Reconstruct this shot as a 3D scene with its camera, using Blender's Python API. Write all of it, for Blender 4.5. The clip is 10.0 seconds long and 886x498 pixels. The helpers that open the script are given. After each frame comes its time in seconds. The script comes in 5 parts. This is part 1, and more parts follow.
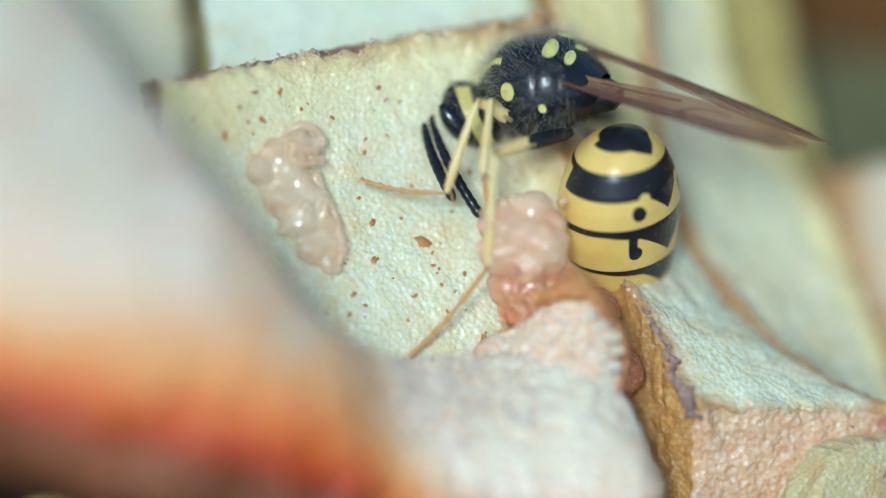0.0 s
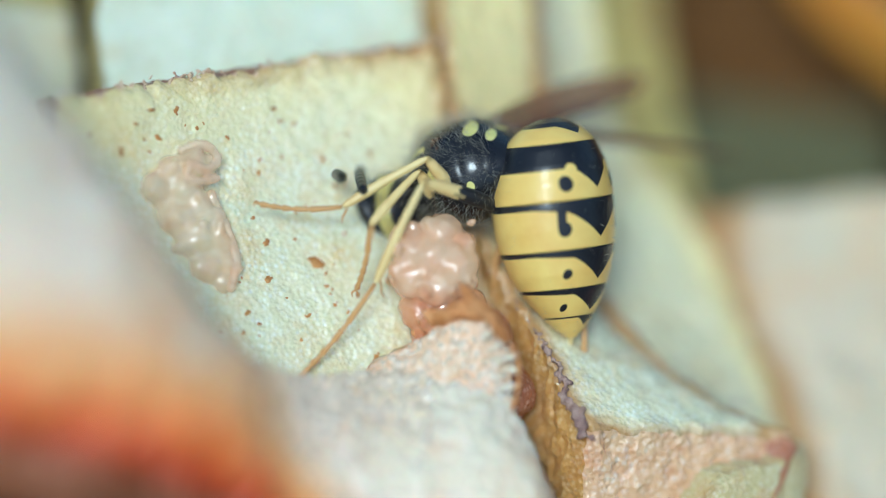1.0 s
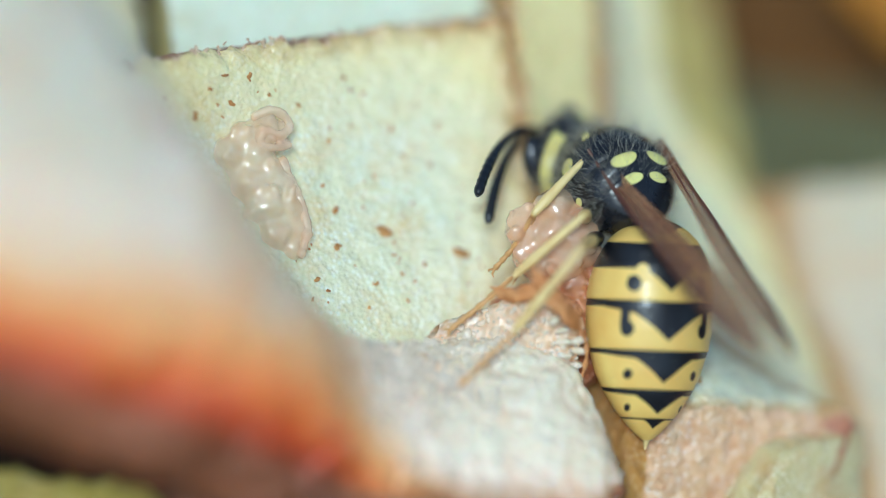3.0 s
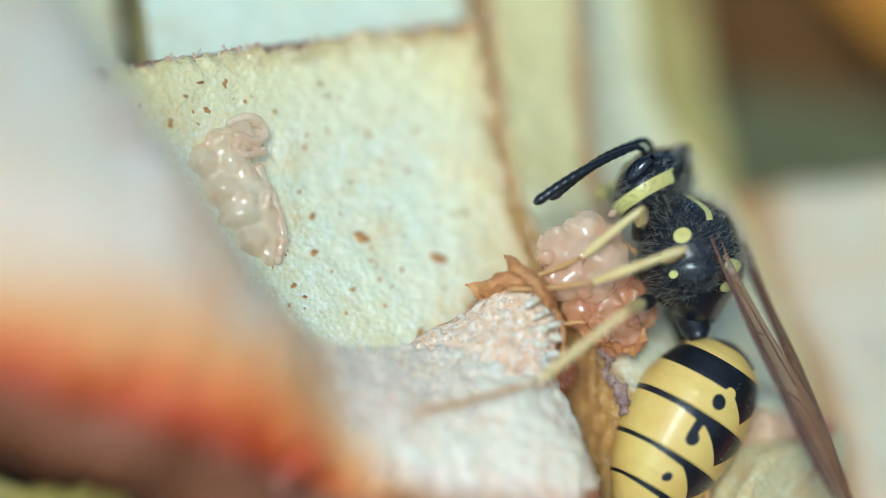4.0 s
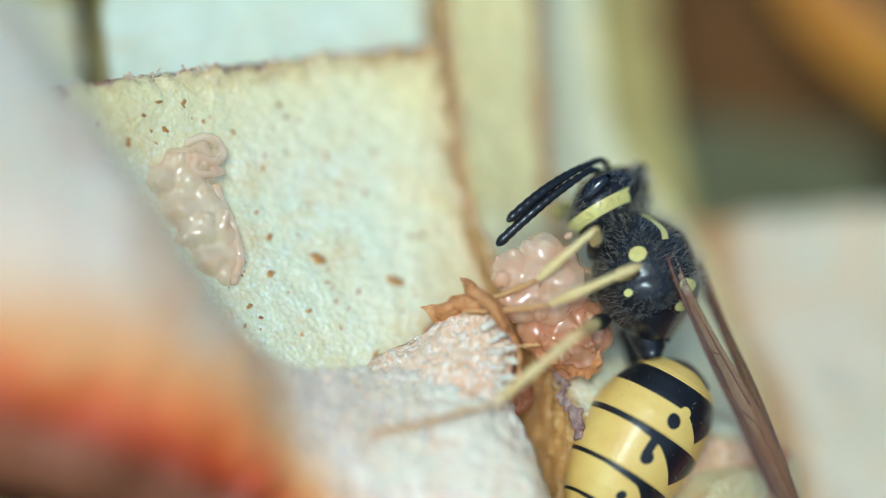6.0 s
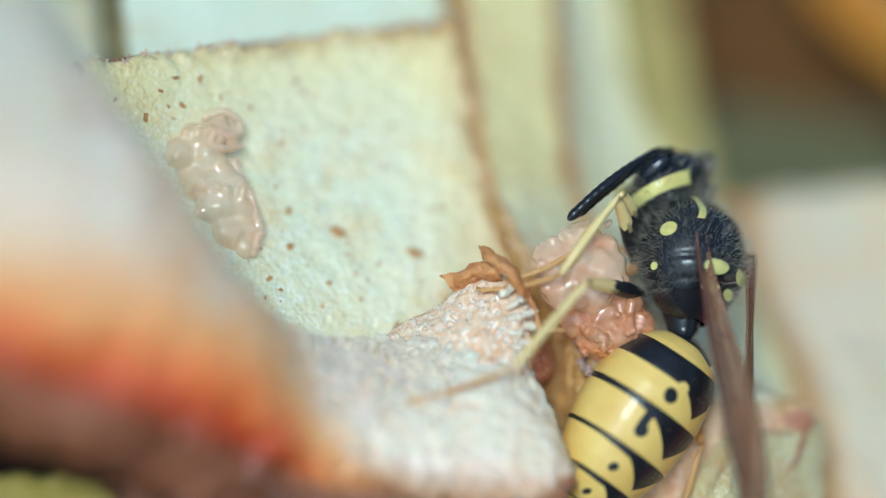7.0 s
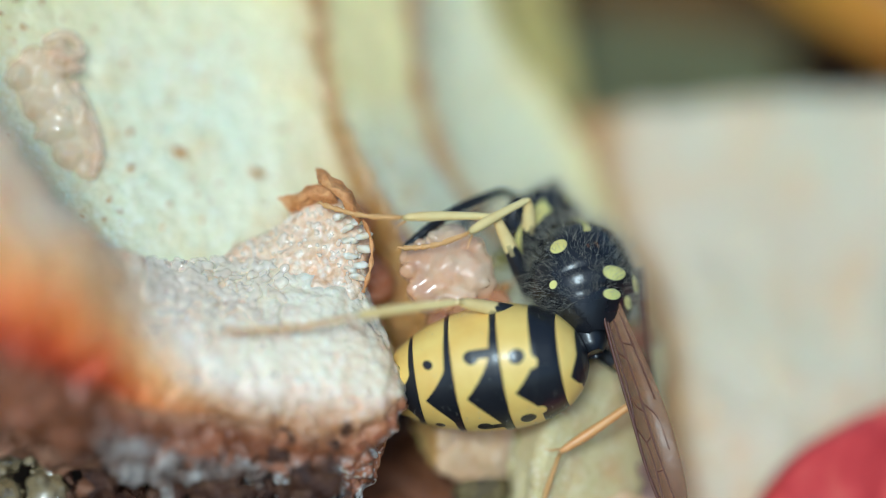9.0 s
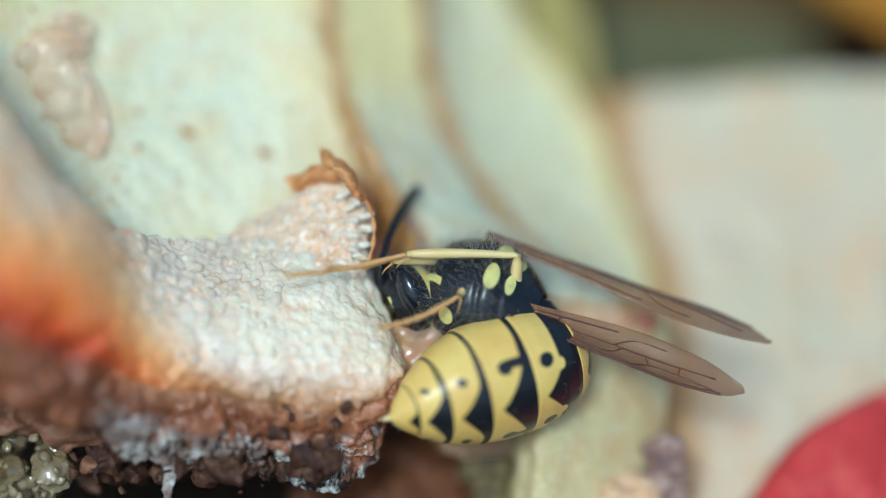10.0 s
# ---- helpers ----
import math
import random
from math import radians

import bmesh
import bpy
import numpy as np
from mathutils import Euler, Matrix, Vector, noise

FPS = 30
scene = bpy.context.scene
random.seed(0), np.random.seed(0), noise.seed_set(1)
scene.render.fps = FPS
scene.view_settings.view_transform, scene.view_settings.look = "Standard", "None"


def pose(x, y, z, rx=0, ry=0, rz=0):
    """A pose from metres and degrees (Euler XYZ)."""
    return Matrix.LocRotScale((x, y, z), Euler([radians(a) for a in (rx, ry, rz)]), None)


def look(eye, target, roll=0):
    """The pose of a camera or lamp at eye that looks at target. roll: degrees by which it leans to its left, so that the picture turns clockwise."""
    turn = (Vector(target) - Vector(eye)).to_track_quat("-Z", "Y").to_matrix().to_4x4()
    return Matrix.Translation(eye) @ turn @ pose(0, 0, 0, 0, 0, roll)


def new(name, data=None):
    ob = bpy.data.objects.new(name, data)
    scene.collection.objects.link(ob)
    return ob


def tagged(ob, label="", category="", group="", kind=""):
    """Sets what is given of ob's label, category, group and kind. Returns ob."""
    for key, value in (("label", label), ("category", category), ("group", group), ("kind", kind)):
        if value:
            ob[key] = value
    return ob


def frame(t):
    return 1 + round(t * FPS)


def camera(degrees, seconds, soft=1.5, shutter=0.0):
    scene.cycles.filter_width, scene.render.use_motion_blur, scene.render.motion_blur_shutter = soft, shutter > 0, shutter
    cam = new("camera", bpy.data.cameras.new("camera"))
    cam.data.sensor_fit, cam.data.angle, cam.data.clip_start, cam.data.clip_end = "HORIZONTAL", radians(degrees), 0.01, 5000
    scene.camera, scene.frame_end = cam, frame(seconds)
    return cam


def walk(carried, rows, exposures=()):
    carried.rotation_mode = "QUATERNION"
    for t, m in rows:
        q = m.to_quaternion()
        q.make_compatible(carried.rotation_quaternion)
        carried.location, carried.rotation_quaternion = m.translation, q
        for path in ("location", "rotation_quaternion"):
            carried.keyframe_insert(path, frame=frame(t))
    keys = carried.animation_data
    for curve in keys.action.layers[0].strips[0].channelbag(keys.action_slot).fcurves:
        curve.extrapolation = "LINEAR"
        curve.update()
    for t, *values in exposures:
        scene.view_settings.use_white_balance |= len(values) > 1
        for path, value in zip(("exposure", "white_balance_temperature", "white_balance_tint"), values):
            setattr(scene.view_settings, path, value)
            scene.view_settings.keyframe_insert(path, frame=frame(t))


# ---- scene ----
# ---------------------------------------------------------------- plan
# The heap is planned in millimetres on a tilted board: u to the right, v up the board, w off the board.
MM = 0.001
TILT = radians(40)
REACH = 127.7
BOARD = Matrix(((1, 0, 0, 0),
                (0, math.sin(TILT), -math.cos(TILT), 0),
                (0, math.cos(TILT), math.sin(TILT), 0.030),
                (0, 0, 0, 1)))


def board(p):
    """A point of the board (mm) in the world (m)."""
    return BOARD @ Vector((p[0] * MM, p[1] * MM, p[2] * MM))


def shot(aim_u, aim_v, back, rx, ry, rz):
    turn = Matrix.Rotation(radians(rx), 4, 'X') @ Matrix.Rotation(radians(ry), 4, 'Y') @ Matrix.Rotation(radians(rz), 4, 'Z')
    return BOARD @ Matrix.Translation((aim_u * MM, aim_v * MM, 0)) @ turn @ Matrix.Translation((0, 0, (REACH + back) * MM))


# ---------------------------------------------------------------- camera
cam = camera(14.0, 10.0, soft=1.0)
cam.data.dof.use_dof = True
cam.data.dof.focus_distance = (REACH - 0.7) * MM
cam.data.dof.aperture_fstop = 7.8
cam.data.dof.aperture_blades = 0
walk(cam, [
    (0, shot(-3.838, -0.691, -1.55, -3.45, 1.77, -0.94)),
    (0.5, shot(-0.679, -0.777, -1.45, -2.07, -0.28, -0.90)),
    (1, shot(-0.131, -0.041, -1.06, -0.75, -1.69, -0.42)),
    (1.5, shot(-0.923, -1.563, -0.31, 0.02, -2.54, 0.04)),
    (2, shot(-1.091, -2.783, -0.24, -0.53, -4.63, 0.26)),
    (2.5, shot(-1.867, -1.925, -0.36, -0.60, -4.99, 0.52)),
    (2.7, shot(-1.983, -1.618, -0.41, -0.38, -4.43, 0.87)),
    (3.8, shot(-3.540, 0.275, -0.40, -0.21, -2.53, 0.36)),
    (4, shot(-1.729, -0.902, -0.36, -0.31, -2.59, 0.39)),
    (4.5, shot(-1.142, -0.839, -0.36, -0.25, -2.71, 0.45)),
    (5, shot(-0.837, -1.050, -0.36, -0.47, -2.80, 0.45)),
    (5.5, shot(-0.968, -0.939, -0.37, -0.46, -2.86, 0.65)),
    (6, shot(-0.215, -0.085, -0.34, 0.40, -3.06, 1.09)),
    (6.2, shot(0.098, -0.792, -0.38, 0.39, -3.28, 0.77)),
    (7.3, shot(0.317, -0.939, 0.24, 3.01, -0.84, -0.16)),
    (7.5, shot(1.517, -0.215, 0.32, 2.46, -0.75, 0.09)),
    (8, shot(3.081, -1.192, 0.50, 1.15, -0.41, 0.08)),
    (8.5, shot(4.753, -2.818, 0.74, 0.16, 0.50, 0.38)),
    (8.7, shot(5.266, -3.421, 0.82, -0.03, 0.50, 0.52)),
    (9, shot(4.916, -3.958, 0.95, -0.35, 0.46, 0.08)),
    (9.5, shot(4.224, -5.518, 1.24, -0.55, 1.63, 0.08)),
    (9.8, shot(4.431, -4.939, 1.38, -0.97, 2.57, 0.27)),
    (10, shot(4.790, -4.687, 1.62, -0.53, 2.71, 0.16)),
], exposures=[(0, -0.51, 5100, -6), (10, -0.51, 5100, -6)])

# ---------------------------------------------------------------- light
sky = bpy.data.worlds.new("sky")
scene.world = sky
sky.use_nodes = True
sn = sky.node_tree
tex = sn.nodes.new("ShaderNodeTexSky")
tex.sky_type = 'NISHITA'
tex.sun_disc = False
tex.sun_elevation, tex.sun_rotation = radians(52), radians(193)
tex.dust_density = 3.0
sn.links.new(tex.outputs[0], sn.nodes["Background"].inputs[0])
sn.nodes["Background"].inputs[1].default_value = 0.15
sun = new("sun", bpy.data.lights.new("sun", 'SUN'))
sun.data.energy, sun.data.angle, sun.data.color = 2.6, radians(14), (1.0, 0.98, 0.93)
sun.matrix_world = look((-0.14, -0.60, 0.8), (0, 0, 0.03))


# ---------------------------------------------------------------- materials


class Mat:
    """A node material with a principled shader and a few shorthands."""

    def __init__(self, name, color, rough=0.5, metal=0.0, sss=0.0, radius=0.001, coat=0.0, transmission=0.0, ior=1.45, alpha=1.0):
        self.mat = bpy.data.materials.new(name)
        self.mat.use_nodes = True
        self.tree = self.mat.node_tree
        self.bsdf = self.tree.nodes["Principled BSDF"]
        self.set("Base Color", (*color, 1))
        self.set("Roughness", rough)
        self.set("Metallic", metal)
        self.set("IOR", ior)
        self.set("Alpha", alpha)
        self.set("Coat Weight", coat)
        self.set("Coat Roughness", 0.15)
        self.set("Transmission Weight", transmission)
        if sss:
            self.set("Subsurface Weight", sss)
            self.set("Subsurface Scale", radius)
            self.set("Subsurface Radius", (1.0, 0.7, 0.4))
        self.coords = self.node("ShaderNodeTexCoord").outputs["Object"]

    def set(self, name, value):
        self.bsdf.inputs[name].default_value = value

    def node(self, kind, **values):
        n = self.tree.nodes.new(kind)
        for key, value in values.items():
            n.inputs[key].default_value = value
        return n

    def link(self, a, b):
        self.tree.links.new(a, b)

    def noise(self, scale, detail=4, rough=0.6, distort=0.0):
        n = self.node("ShaderNodeTexNoise", Scale=scale, Detail=detail, Roughness=rough, Distortion=distort)
        self.link(self.coords, n.inputs["Vector"])
        return n.outputs["Fac"]

    def cells(self, scale, feature='F1', smooth=0.6):
        n = self.node("ShaderNodeTexVoronoi", Scale=scale)
        n.feature = feature
        if feature == 'SMOOTH_F1':
            n.inputs["Smoothness"].default_value = smooth
        self.link(self.coords, n.inputs["Vector"])
        return n.outputs["Distance"]

    def attr(self, name):
        n = self.node("ShaderNodeAttribute")
        n.attribute_name = name
        return n.outputs["Fac"]

    def ramp(self, fac, stops):
        n = self.node("ShaderNodeValToRGB")
        e = n.color_ramp.elements
        while len(e) < len(stops):
            e.new(0.5)
        for el, (at, col) in zip(e, stops):
            el.position, el.color = at, (*col, 1)
        self.link(fac, n.inputs[0])
        return n.outputs[0]

    def span(self, fac, a, b, c=0.0, d=1.0):
        n = self.node("ShaderNodeMapRange")
        for k, v in zip((1, 2, 3, 4), (a, b, c, d)):
            n.inputs[k].default_value = v
        self.link(fac, n.inputs[0])
        return n.outputs[0]

    def math(self, op, a, b):
        n = self.node("ShaderNodeMath")
        n.operation = op
        for k, v in enumerate((a, b)):
            if isinstance(v, (int, float)):
                n.inputs[k].default_value = v
            else:
                self.link(v, n.inputs[k])
        return n.outputs[0]

    def mix(self, fac, a, b, blend='MIX'):
        n = self.node("ShaderNodeMix")
        n.data_type, n.blend_type = 'RGBA', blend
        for k, v in ((0, fac), (6, a), (7, b)):
            if isinstance(v, tuple):
                n.inputs[k].default_value = (*v, 1)
            elif isinstance(v, (int, float)):
                n.inputs[k].default_value = v
            else:
                self.link(v, n.inputs[k])
        return n.outputs[2]

    def color(self, out):
        self.link(out, self.bsdf.inputs["Base Color"])
        return self

    def rough(self, out):
        self.link(out, self.bsdf.inputs["Roughness"])
        return self

    def bump(self, out, depth, strength=1.0):
        n = self.node("ShaderNodeBump", Strength=strength, Distance=depth)
        self.link(out, n.inputs["Height"])
        if self.bsdf.inputs["Normal"].is_linked:
            self.link(self.bsdf.inputs["Normal"].links[0].from_socket, n.inputs["Normal"])
        self.link(n.outputs[0], self.bsdf.inputs["Normal"])
        return self


def flesh(name, pale, green, tan, sss=0.25, wet=0.42, grain=5500, relief=0.00009, shine=0.35, glint=1.0):
    """Cut apple flesh: pale cells with wet glints painted in white, greenish cast, browning where 'stain' says so."""
    m = Mat(name, pale, wet, sss=sss, radius=0.0015)
    m.set("Specular IOR Level", shine)
    base = m.mix(m.span(m.noise(170, 3), 0.35, 0.65), pale, green)
    base = m.mix(m.span(m.noise(420, 5, 0.7), 0.47, 0.67, 0, 0.75), base, tan)
    fine = m.span(m.noise(1500, 4, 0.65), 0.3, 0.75)
    base = m.mix(m.math('MULTIPLY', fine, 0.22 * glint), base, (0.93, 0.95, 0.88), 'SCREEN')
    # wet sparkle put into the colour: white cell centres, gathered in patches
    cell = m.span(m.cells(grain * 0.85), 0.05, 0.55, 1, 0)
    patch = m.span(m.noise(700, 4, 0.6), 0.38, 0.62, 0.15, 0.75)
    base = m.mix(m.math('MULTIPLY', m.math('SUBTRACT', 1.0, cell), 0.30), base, green, 'MULTIPLY')
    base = m.mix(m.math('MULTIPLY', m.math('MULTIPLY', cell, patch), glint), base, (0.95, 0.97, 0.90))
    base = m.mix(m.attr("ripe"), base, (0.96, 0.77, 0.32))
    brown = m.mix(m.noise(900, 4), (0.42, 0.20, 0.06), (0.62, 0.36, 0.13))
    edge = m.math('ADD', m.attr("stain"), m.math('MULTIPLY', m.math('SUBTRACT', m.noise(700, 5, 0.7), 0.5), 0.8))
    base = m.mix(m.span(edge, 0.25, 0.95, 0, 0.92), base, brown)
    m.color(base)
    m.rough(m.span(m.noise(1100, 3), 0.3, 0.7, wet - 0.16, wet + 0.15))
    m.bump(m.cells(grain, 'SMOOTH_F1'), relief, 0.7)
    m.bump(m.noise(grain * 1.6, 2), relief * 0.8, 0.35)
    m.bump(m.noise(400, 2), 0.0001, 0.3)
    return m.mat


PALE = flesh("pale_flesh", (0.86, 0.79, 0.53), (0.79, 0.78, 0.53), (0.84, 0.60, 0.26), wet=0.24, relief=0.00008, shine=0.6)
WHITE = flesh("white_flesh", (0.80, 0.82, 0.64), (0.74, 0.78, 0.56), (0.72, 0.62, 0.38), wet=0.36)
TAN = flesh("tan_flesh", (0.76, 0.62, 0.43), (0.70, 0.62, 0.42), (0.80, 0.48, 0.22), wet=0.4, glint=0.6)
YELLOW = flesh("yellow_flesh", (0.66, 0.54, 0.18), (0.60, 0.52, 0.18), (0.55, 0.34, 0.08), glint=0.25)
OLIVE = flesh("olive_flesh", (0.62, 0.50, 0.17), (0.54, 0.46, 0.16), (0.46, 0.27, 0.08), wet=0.7, shine=0.15, glint=0.12)
OCHRE = flesh("ochre_flesh", (0.66, 0.28, 0.03), (0.56, 0.30, 0.03), (0.42, 0.12, 0.015), wet=0.7, shine=0.15, glint=0.08)
AMBER = flesh("amber_flesh", (0.66, 0.36, 0.10), (0.60, 0.40, 0.12), (0.45, 0.20, 0.05), sss=0.35, glint=0.25)
PINKISH = flesh("pinkish_crumb", (0.82, 0.52, 0.31), (0.78, 0.56, 0.32), (0.62, 0.26, 0.10), wet=0.22, grain=4200, relief=0.00014, shine=0.6, glint=0.5)
RUST = flesh("rusty_flesh", (0.60, 0.26, 0.12), (0.52, 0.20, 0.08), (0.36, 0.12, 0.05), wet=0.34, glint=0.25)


def browned(name, a, b, c, wet=0.5, shine=0.5):
    """A dried, ragged cut edge."""
    m = Mat(name, a, wet, sss=0.1)
    m.set("Specular IOR Level", shine)
    m.color(m.ramp(m.noise(900, 6, 0.7), [(0.30, c), (0.46, b), (0.62, a), (0.8, tuple(min(0.8, 1.25 * x + 0.03) for x in a))]))
    m.rough(m.span(m.noise(1300, 3), 0.3, 0.7, 0.3, 0.75))
    m.bump(m.noise(1600, 5, 0.7), 0.0003, 0.9)
    m.bump(m.cells(2200), 0.0001, 0.6)
    return m.mat


EDGE = browned("browned_edge", (0.60, 0.36, 0.17), (0.40, 0.18, 0.09), (0.16, 0.08, 0.07))
PURPLE = browned("purple_edge", (0.52, 0.37, 0.29), (0.30, 0.18, 0.15), (0.10, 0.065, 0.07), 0.3)
GREY_MOULD = browned("grey_mould", (0.66, 0.61, 0.54), (0.26, 0.18, 0.14), (0.015, 0.011, 0.011), 0.4)
MOULDY = browned("mouldy_crumb", (0.17, 0.085, 0.045), (0.07, 0.026, 0.013), (0.03, 0.015, 0.012))
# dark sienna that carries the shadow of the gap under the abdomen
SHADE_BROWN = browned("sienna_shade", (0.24, 0.09, 0.03), (0.15, 0.05, 0.017), (0.07, 0.026, 0.010))
CRUST = browned("brown_crust", (0.36, 0.18, 0.10), (0.22, 0.09, 0.045), (0.08, 0.03, 0.015))
DARK = browned("rotten_brown", (0.24, 0.12, 0.04), (0.135, 0.062, 0.02), (0.05, 0.025, 0.01), 0.8, 0.05)
CURL = browned("dry_curl", (0.80, 0.42, 0.17), (0.64, 0.26, 0.08), (0.34, 0.12, 0.035), 0.5)


def skin(name, a, b, c):
    m = Mat(name, a, 0.32, coat=0.15, sss=0.05)
    m.color(m.ramp(m.noise(260, 5, 0.65, 0.6), [(0.30, b), (0.5, a), (0.75, c)]))
    m.bump(m.noise(1300, 4), 0.00006, 0.5)
    return m.mat


RED_SKIN = skin("red_skin", (0.58, 0.055, 0.05), (0.36, 0.02, 0.02), (0.70, 0.16, 0.10))
GREEN_SKIN = skin("green_skin", (0.42, 0.36, 0.10), (0.34, 0.24, 0.06), (0.50, 0.46, 0.18))


def slice_flesh():
    """The long slice: white crumb that turns peach, orange and red towards its skin ('across' 0..1)."""
    m = Mat("crumbly_flesh", (0.8, 0.72, 0.6), 0.40, sss=0.45, radius=0.0011, coat=0.12)
    t = m.math('ADD', m.attr("across"), m.math('MULTIPLY', m.math('SUBTRACT', m.noise(330, 5, 0.65), 0.5), 0.20))
    col = m.ramp(t, [(0.0, (0.84, 0.76, 0.59)), (0.12, (0.86, 0.76, 0.57)), (0.26, (0.98, 0.82, 0.65)), (0.44, (0.97, 0.70, 0.45)), (0.60, (0.96, 0.52, 0.21)),
                     (0.76, (0.90, 0.31, 0.08)), (0.90, (0.70, 0.11, 0.02)), (1.0, (0.46, 0.07, 0.02))])
    col = m.mix(m.span(m.noise(230, 5, 0.7, 0.4), 0.50, 0.68, 0, 0.32), col, (0.90, 0.66, 0.42), 'MULTIPLY')
    gaps = m.span(m.cells(2500), 0.30, 0.75, 0, 1)
    patch = m.span(m.noise(330, 5, 0.7), 0.42, 0.62, 0.1, 1.0)
    col = m.mix(m.math('MULTIPLY', m.math('MULTIPLY', gaps, patch), 0.7), col, (0.90, 0.62, 0.44), 'MULTIPLY')
    col = m.mix(m.math('MULTIPLY', m.span(m.cells(2500), 0.0, 0.30, 1, 0), 0.30), col, (0.98, 0.95, 0.90))
    brown = m.mix(m.noise(600, 5), (0.08, 0.022, 0.010), (0.38, 0.14, 0.055))
    brown = m.mix(m.span(m.noise(210, 3), 0.45, 0.6, 0, 0.6), brown, (0.42, 0.16, 0.075))
    black = m.span(m.noise(520, 4, 0.7), 0.46, 0.56)
    brown = m.mix(m.math('MULTIPLY', black, m.attr("mould")), brown, (0.025, 0.018, 0.016))
    white = m.math('MULTIPLY', m.span(m.noise(640, 5, 0.75, 0.6), 0.49, 0.57), m.attr("mould"))
    brown = m.mix(white, brown, (0.66, 0.62, 0.55))
    col = m.mix(m.attr("under"), col, brown)
    m.color(col)
    m.rough(m.span(m.noise(1700, 3), 0.35, 0.65, 0.16, 0.60))
    m.bump(m.span(m.cells(2500), 0.0, 0.8, 1, 0), 0.00010, 0.7)
    m.bump(m.span(m.cells(5200), 0.0, 0.8, 1, 0), 0.00005, 0.6)
    return m.mat


CRUMB = slice_flesh()


def jelly(name, a, b, clear=0.05):
    """Wet translucent pulp; clear says how much shows through it."""
    m = Mat(name, a, 0.14, ior=1.42, coat=1.0, alpha=1 - clear)
    m.set("Coat Roughness", 0.05)
    m.set("Coat IOR", 1.9)
    m.set("Specular IOR Level", 0.7)
    m.color(m.mix(m.span(m.noise(650, 4), 0.35, 0.65), a, b))
    m.bump(m.noise(1300, 2), 0.00014, 0.35)
    return m.mat


JELLY_PALE = jelly("pale_jelly", (1.0, 0.60, 0.34), (1.0, 0.80, 0.55), 0.53)
FLAP_FLESH = flesh("flap_crumb", (0.84, 0.60, 0.40), (0.86, 0.68, 0.48), (0.78, 0.36, 0.13), sss=0.2, wet=0.20, grain=3600, relief=0.00018, shine=0.7, glint=0.7)
JELLY_CLEAR = jelly("clear_grains", (0.96, 0.80, 0.60), (1.0, 0.90, 0.74), 0.42)
JELLY_PINK = jelly("pink_jelly", (1.0, 0.50, 0.26), (1.0, 0.74, 0.48), 0.52)
JELLY_RUST = jelly("rusty_jelly", (0.84, 0.31, 0.12), (0.95, 0.50, 0.26), 0.48)

SPECK = browned("brown_speck", (0.66, 0.34, 0.11), (0.52, 0.22, 0.06), (0.32, 0.11, 0.03))
CREAM_RIM = browned("cream_rim", (0.88, 0.74, 0.52), (0.70, 0.46, 0.28), (0.36, 0.22, 0.17), 0.35)


def soil():
    m = Mat("dark_soil", (0.05, 0.035, 0.022), 0.9)
    m.set("Specular IOR Level", 0.1)
    m.color(m.ramp(m.noise(220, 8, 0.7), [(0.3, (0.012, 0.009, 0.006)), (0.6, (0.06, 0.035, 0.018)), (0.85, (0.13, 0.08, 0.035))]))
    m.bump(m.noise(300, 8, 0.7), 0.002)
    return m.mat


SOIL = soil()


def two_tone(name, pale, rough):
    """Chitin: black and yellow, split where 'mark' crosses zero."""
    m = Mat(name, pale, rough, coat=0.22)
    yellow = m.mix(m.span(m.noise(500, 3), 0.35, 0.65), pale, (pale[0] * 0.92, pale[1] * 0.80, pale[2] * 0.7))
    dark = m.mix(m.noise(700, 3), (0.006, 0.007, 0.010), (0.02, 0.02, 0.024))
    m.color(m.mix(m.span(m.attr("mark"), -0.02, 0.02), dark, yellow))
    m.rough(m.span(m.noise(900, 3), 0.3, 0.7, rough - 0.06, rough + 0.1))
    m.bump(m.cells(4500), 0.00002, 0.5)
    return m.mat


BANDED = two_tone("banded_chitin", (0.86, 0.62, 0.17), 0.34)
CHITIN = two_tone("marked_chitin", (0.80, 0.76, 0.26), 0.26)
LEG = two_tone("leg_chitin", (0.84, 0.68, 0.30), 0.36)
BLACK = Mat("black_chitin", (0.010, 0.011, 0.014), 0.32, coat=0.2).mat
EYE = Mat("compound_eye", (0.008, 0.010, 0.016), 0.16, coat=0.6).mat
HAIR = Mat("grey_hair", (0.42, 0.38, 0.29), 0.40).mat
SHIN = two_tone("rusty_shin", (0.74, 0.40, 0.14), 0.4)
FOOT = Mat("rusty_tarsus", (0.62, 0.34, 0.12), 0.4).mat


def wing_film():
    m = Mat("wing_membrane", (0.30, 0.15, 0.11), 0.25, ior=1.4)
    m.color(m.mix(m.noise(500, 3), (0.20, 0.085, 0.04), (0.34, 0.18, 0.085)))
    m.set("Alpha", 0.58)
    m.bump(m.noise(700, 3), 0.00008, 0.5)
    return m.mat


WING = wing_film()
VEIN = Mat("wing_vein", (0.11, 0.04, 0.025), 0.4).mat

# ---------------------------------------------------------------- mesh helpers


def mesh_of(name, verts, faces, mats, index=None, attrs=None, smooth=True):
    me = bpy.data.meshes.new(name)
    me.from_pydata([tuple(v) for v in verts], [], faces)
    for m in mats:
        me.materials.append(m)
    if index is not None:
        me.polygons.foreach_set("material_index", index)
    me.polygons.foreach_set("use_smooth", [smooth] * len(me.polygons))
    for key, values in (attrs or {}).items():
        a = me.attributes.new(key, 'FLOAT', 'POINT')
        a.data.foreach_set("value", np.asarray(values, float).ravel())
    me.update()
    return me


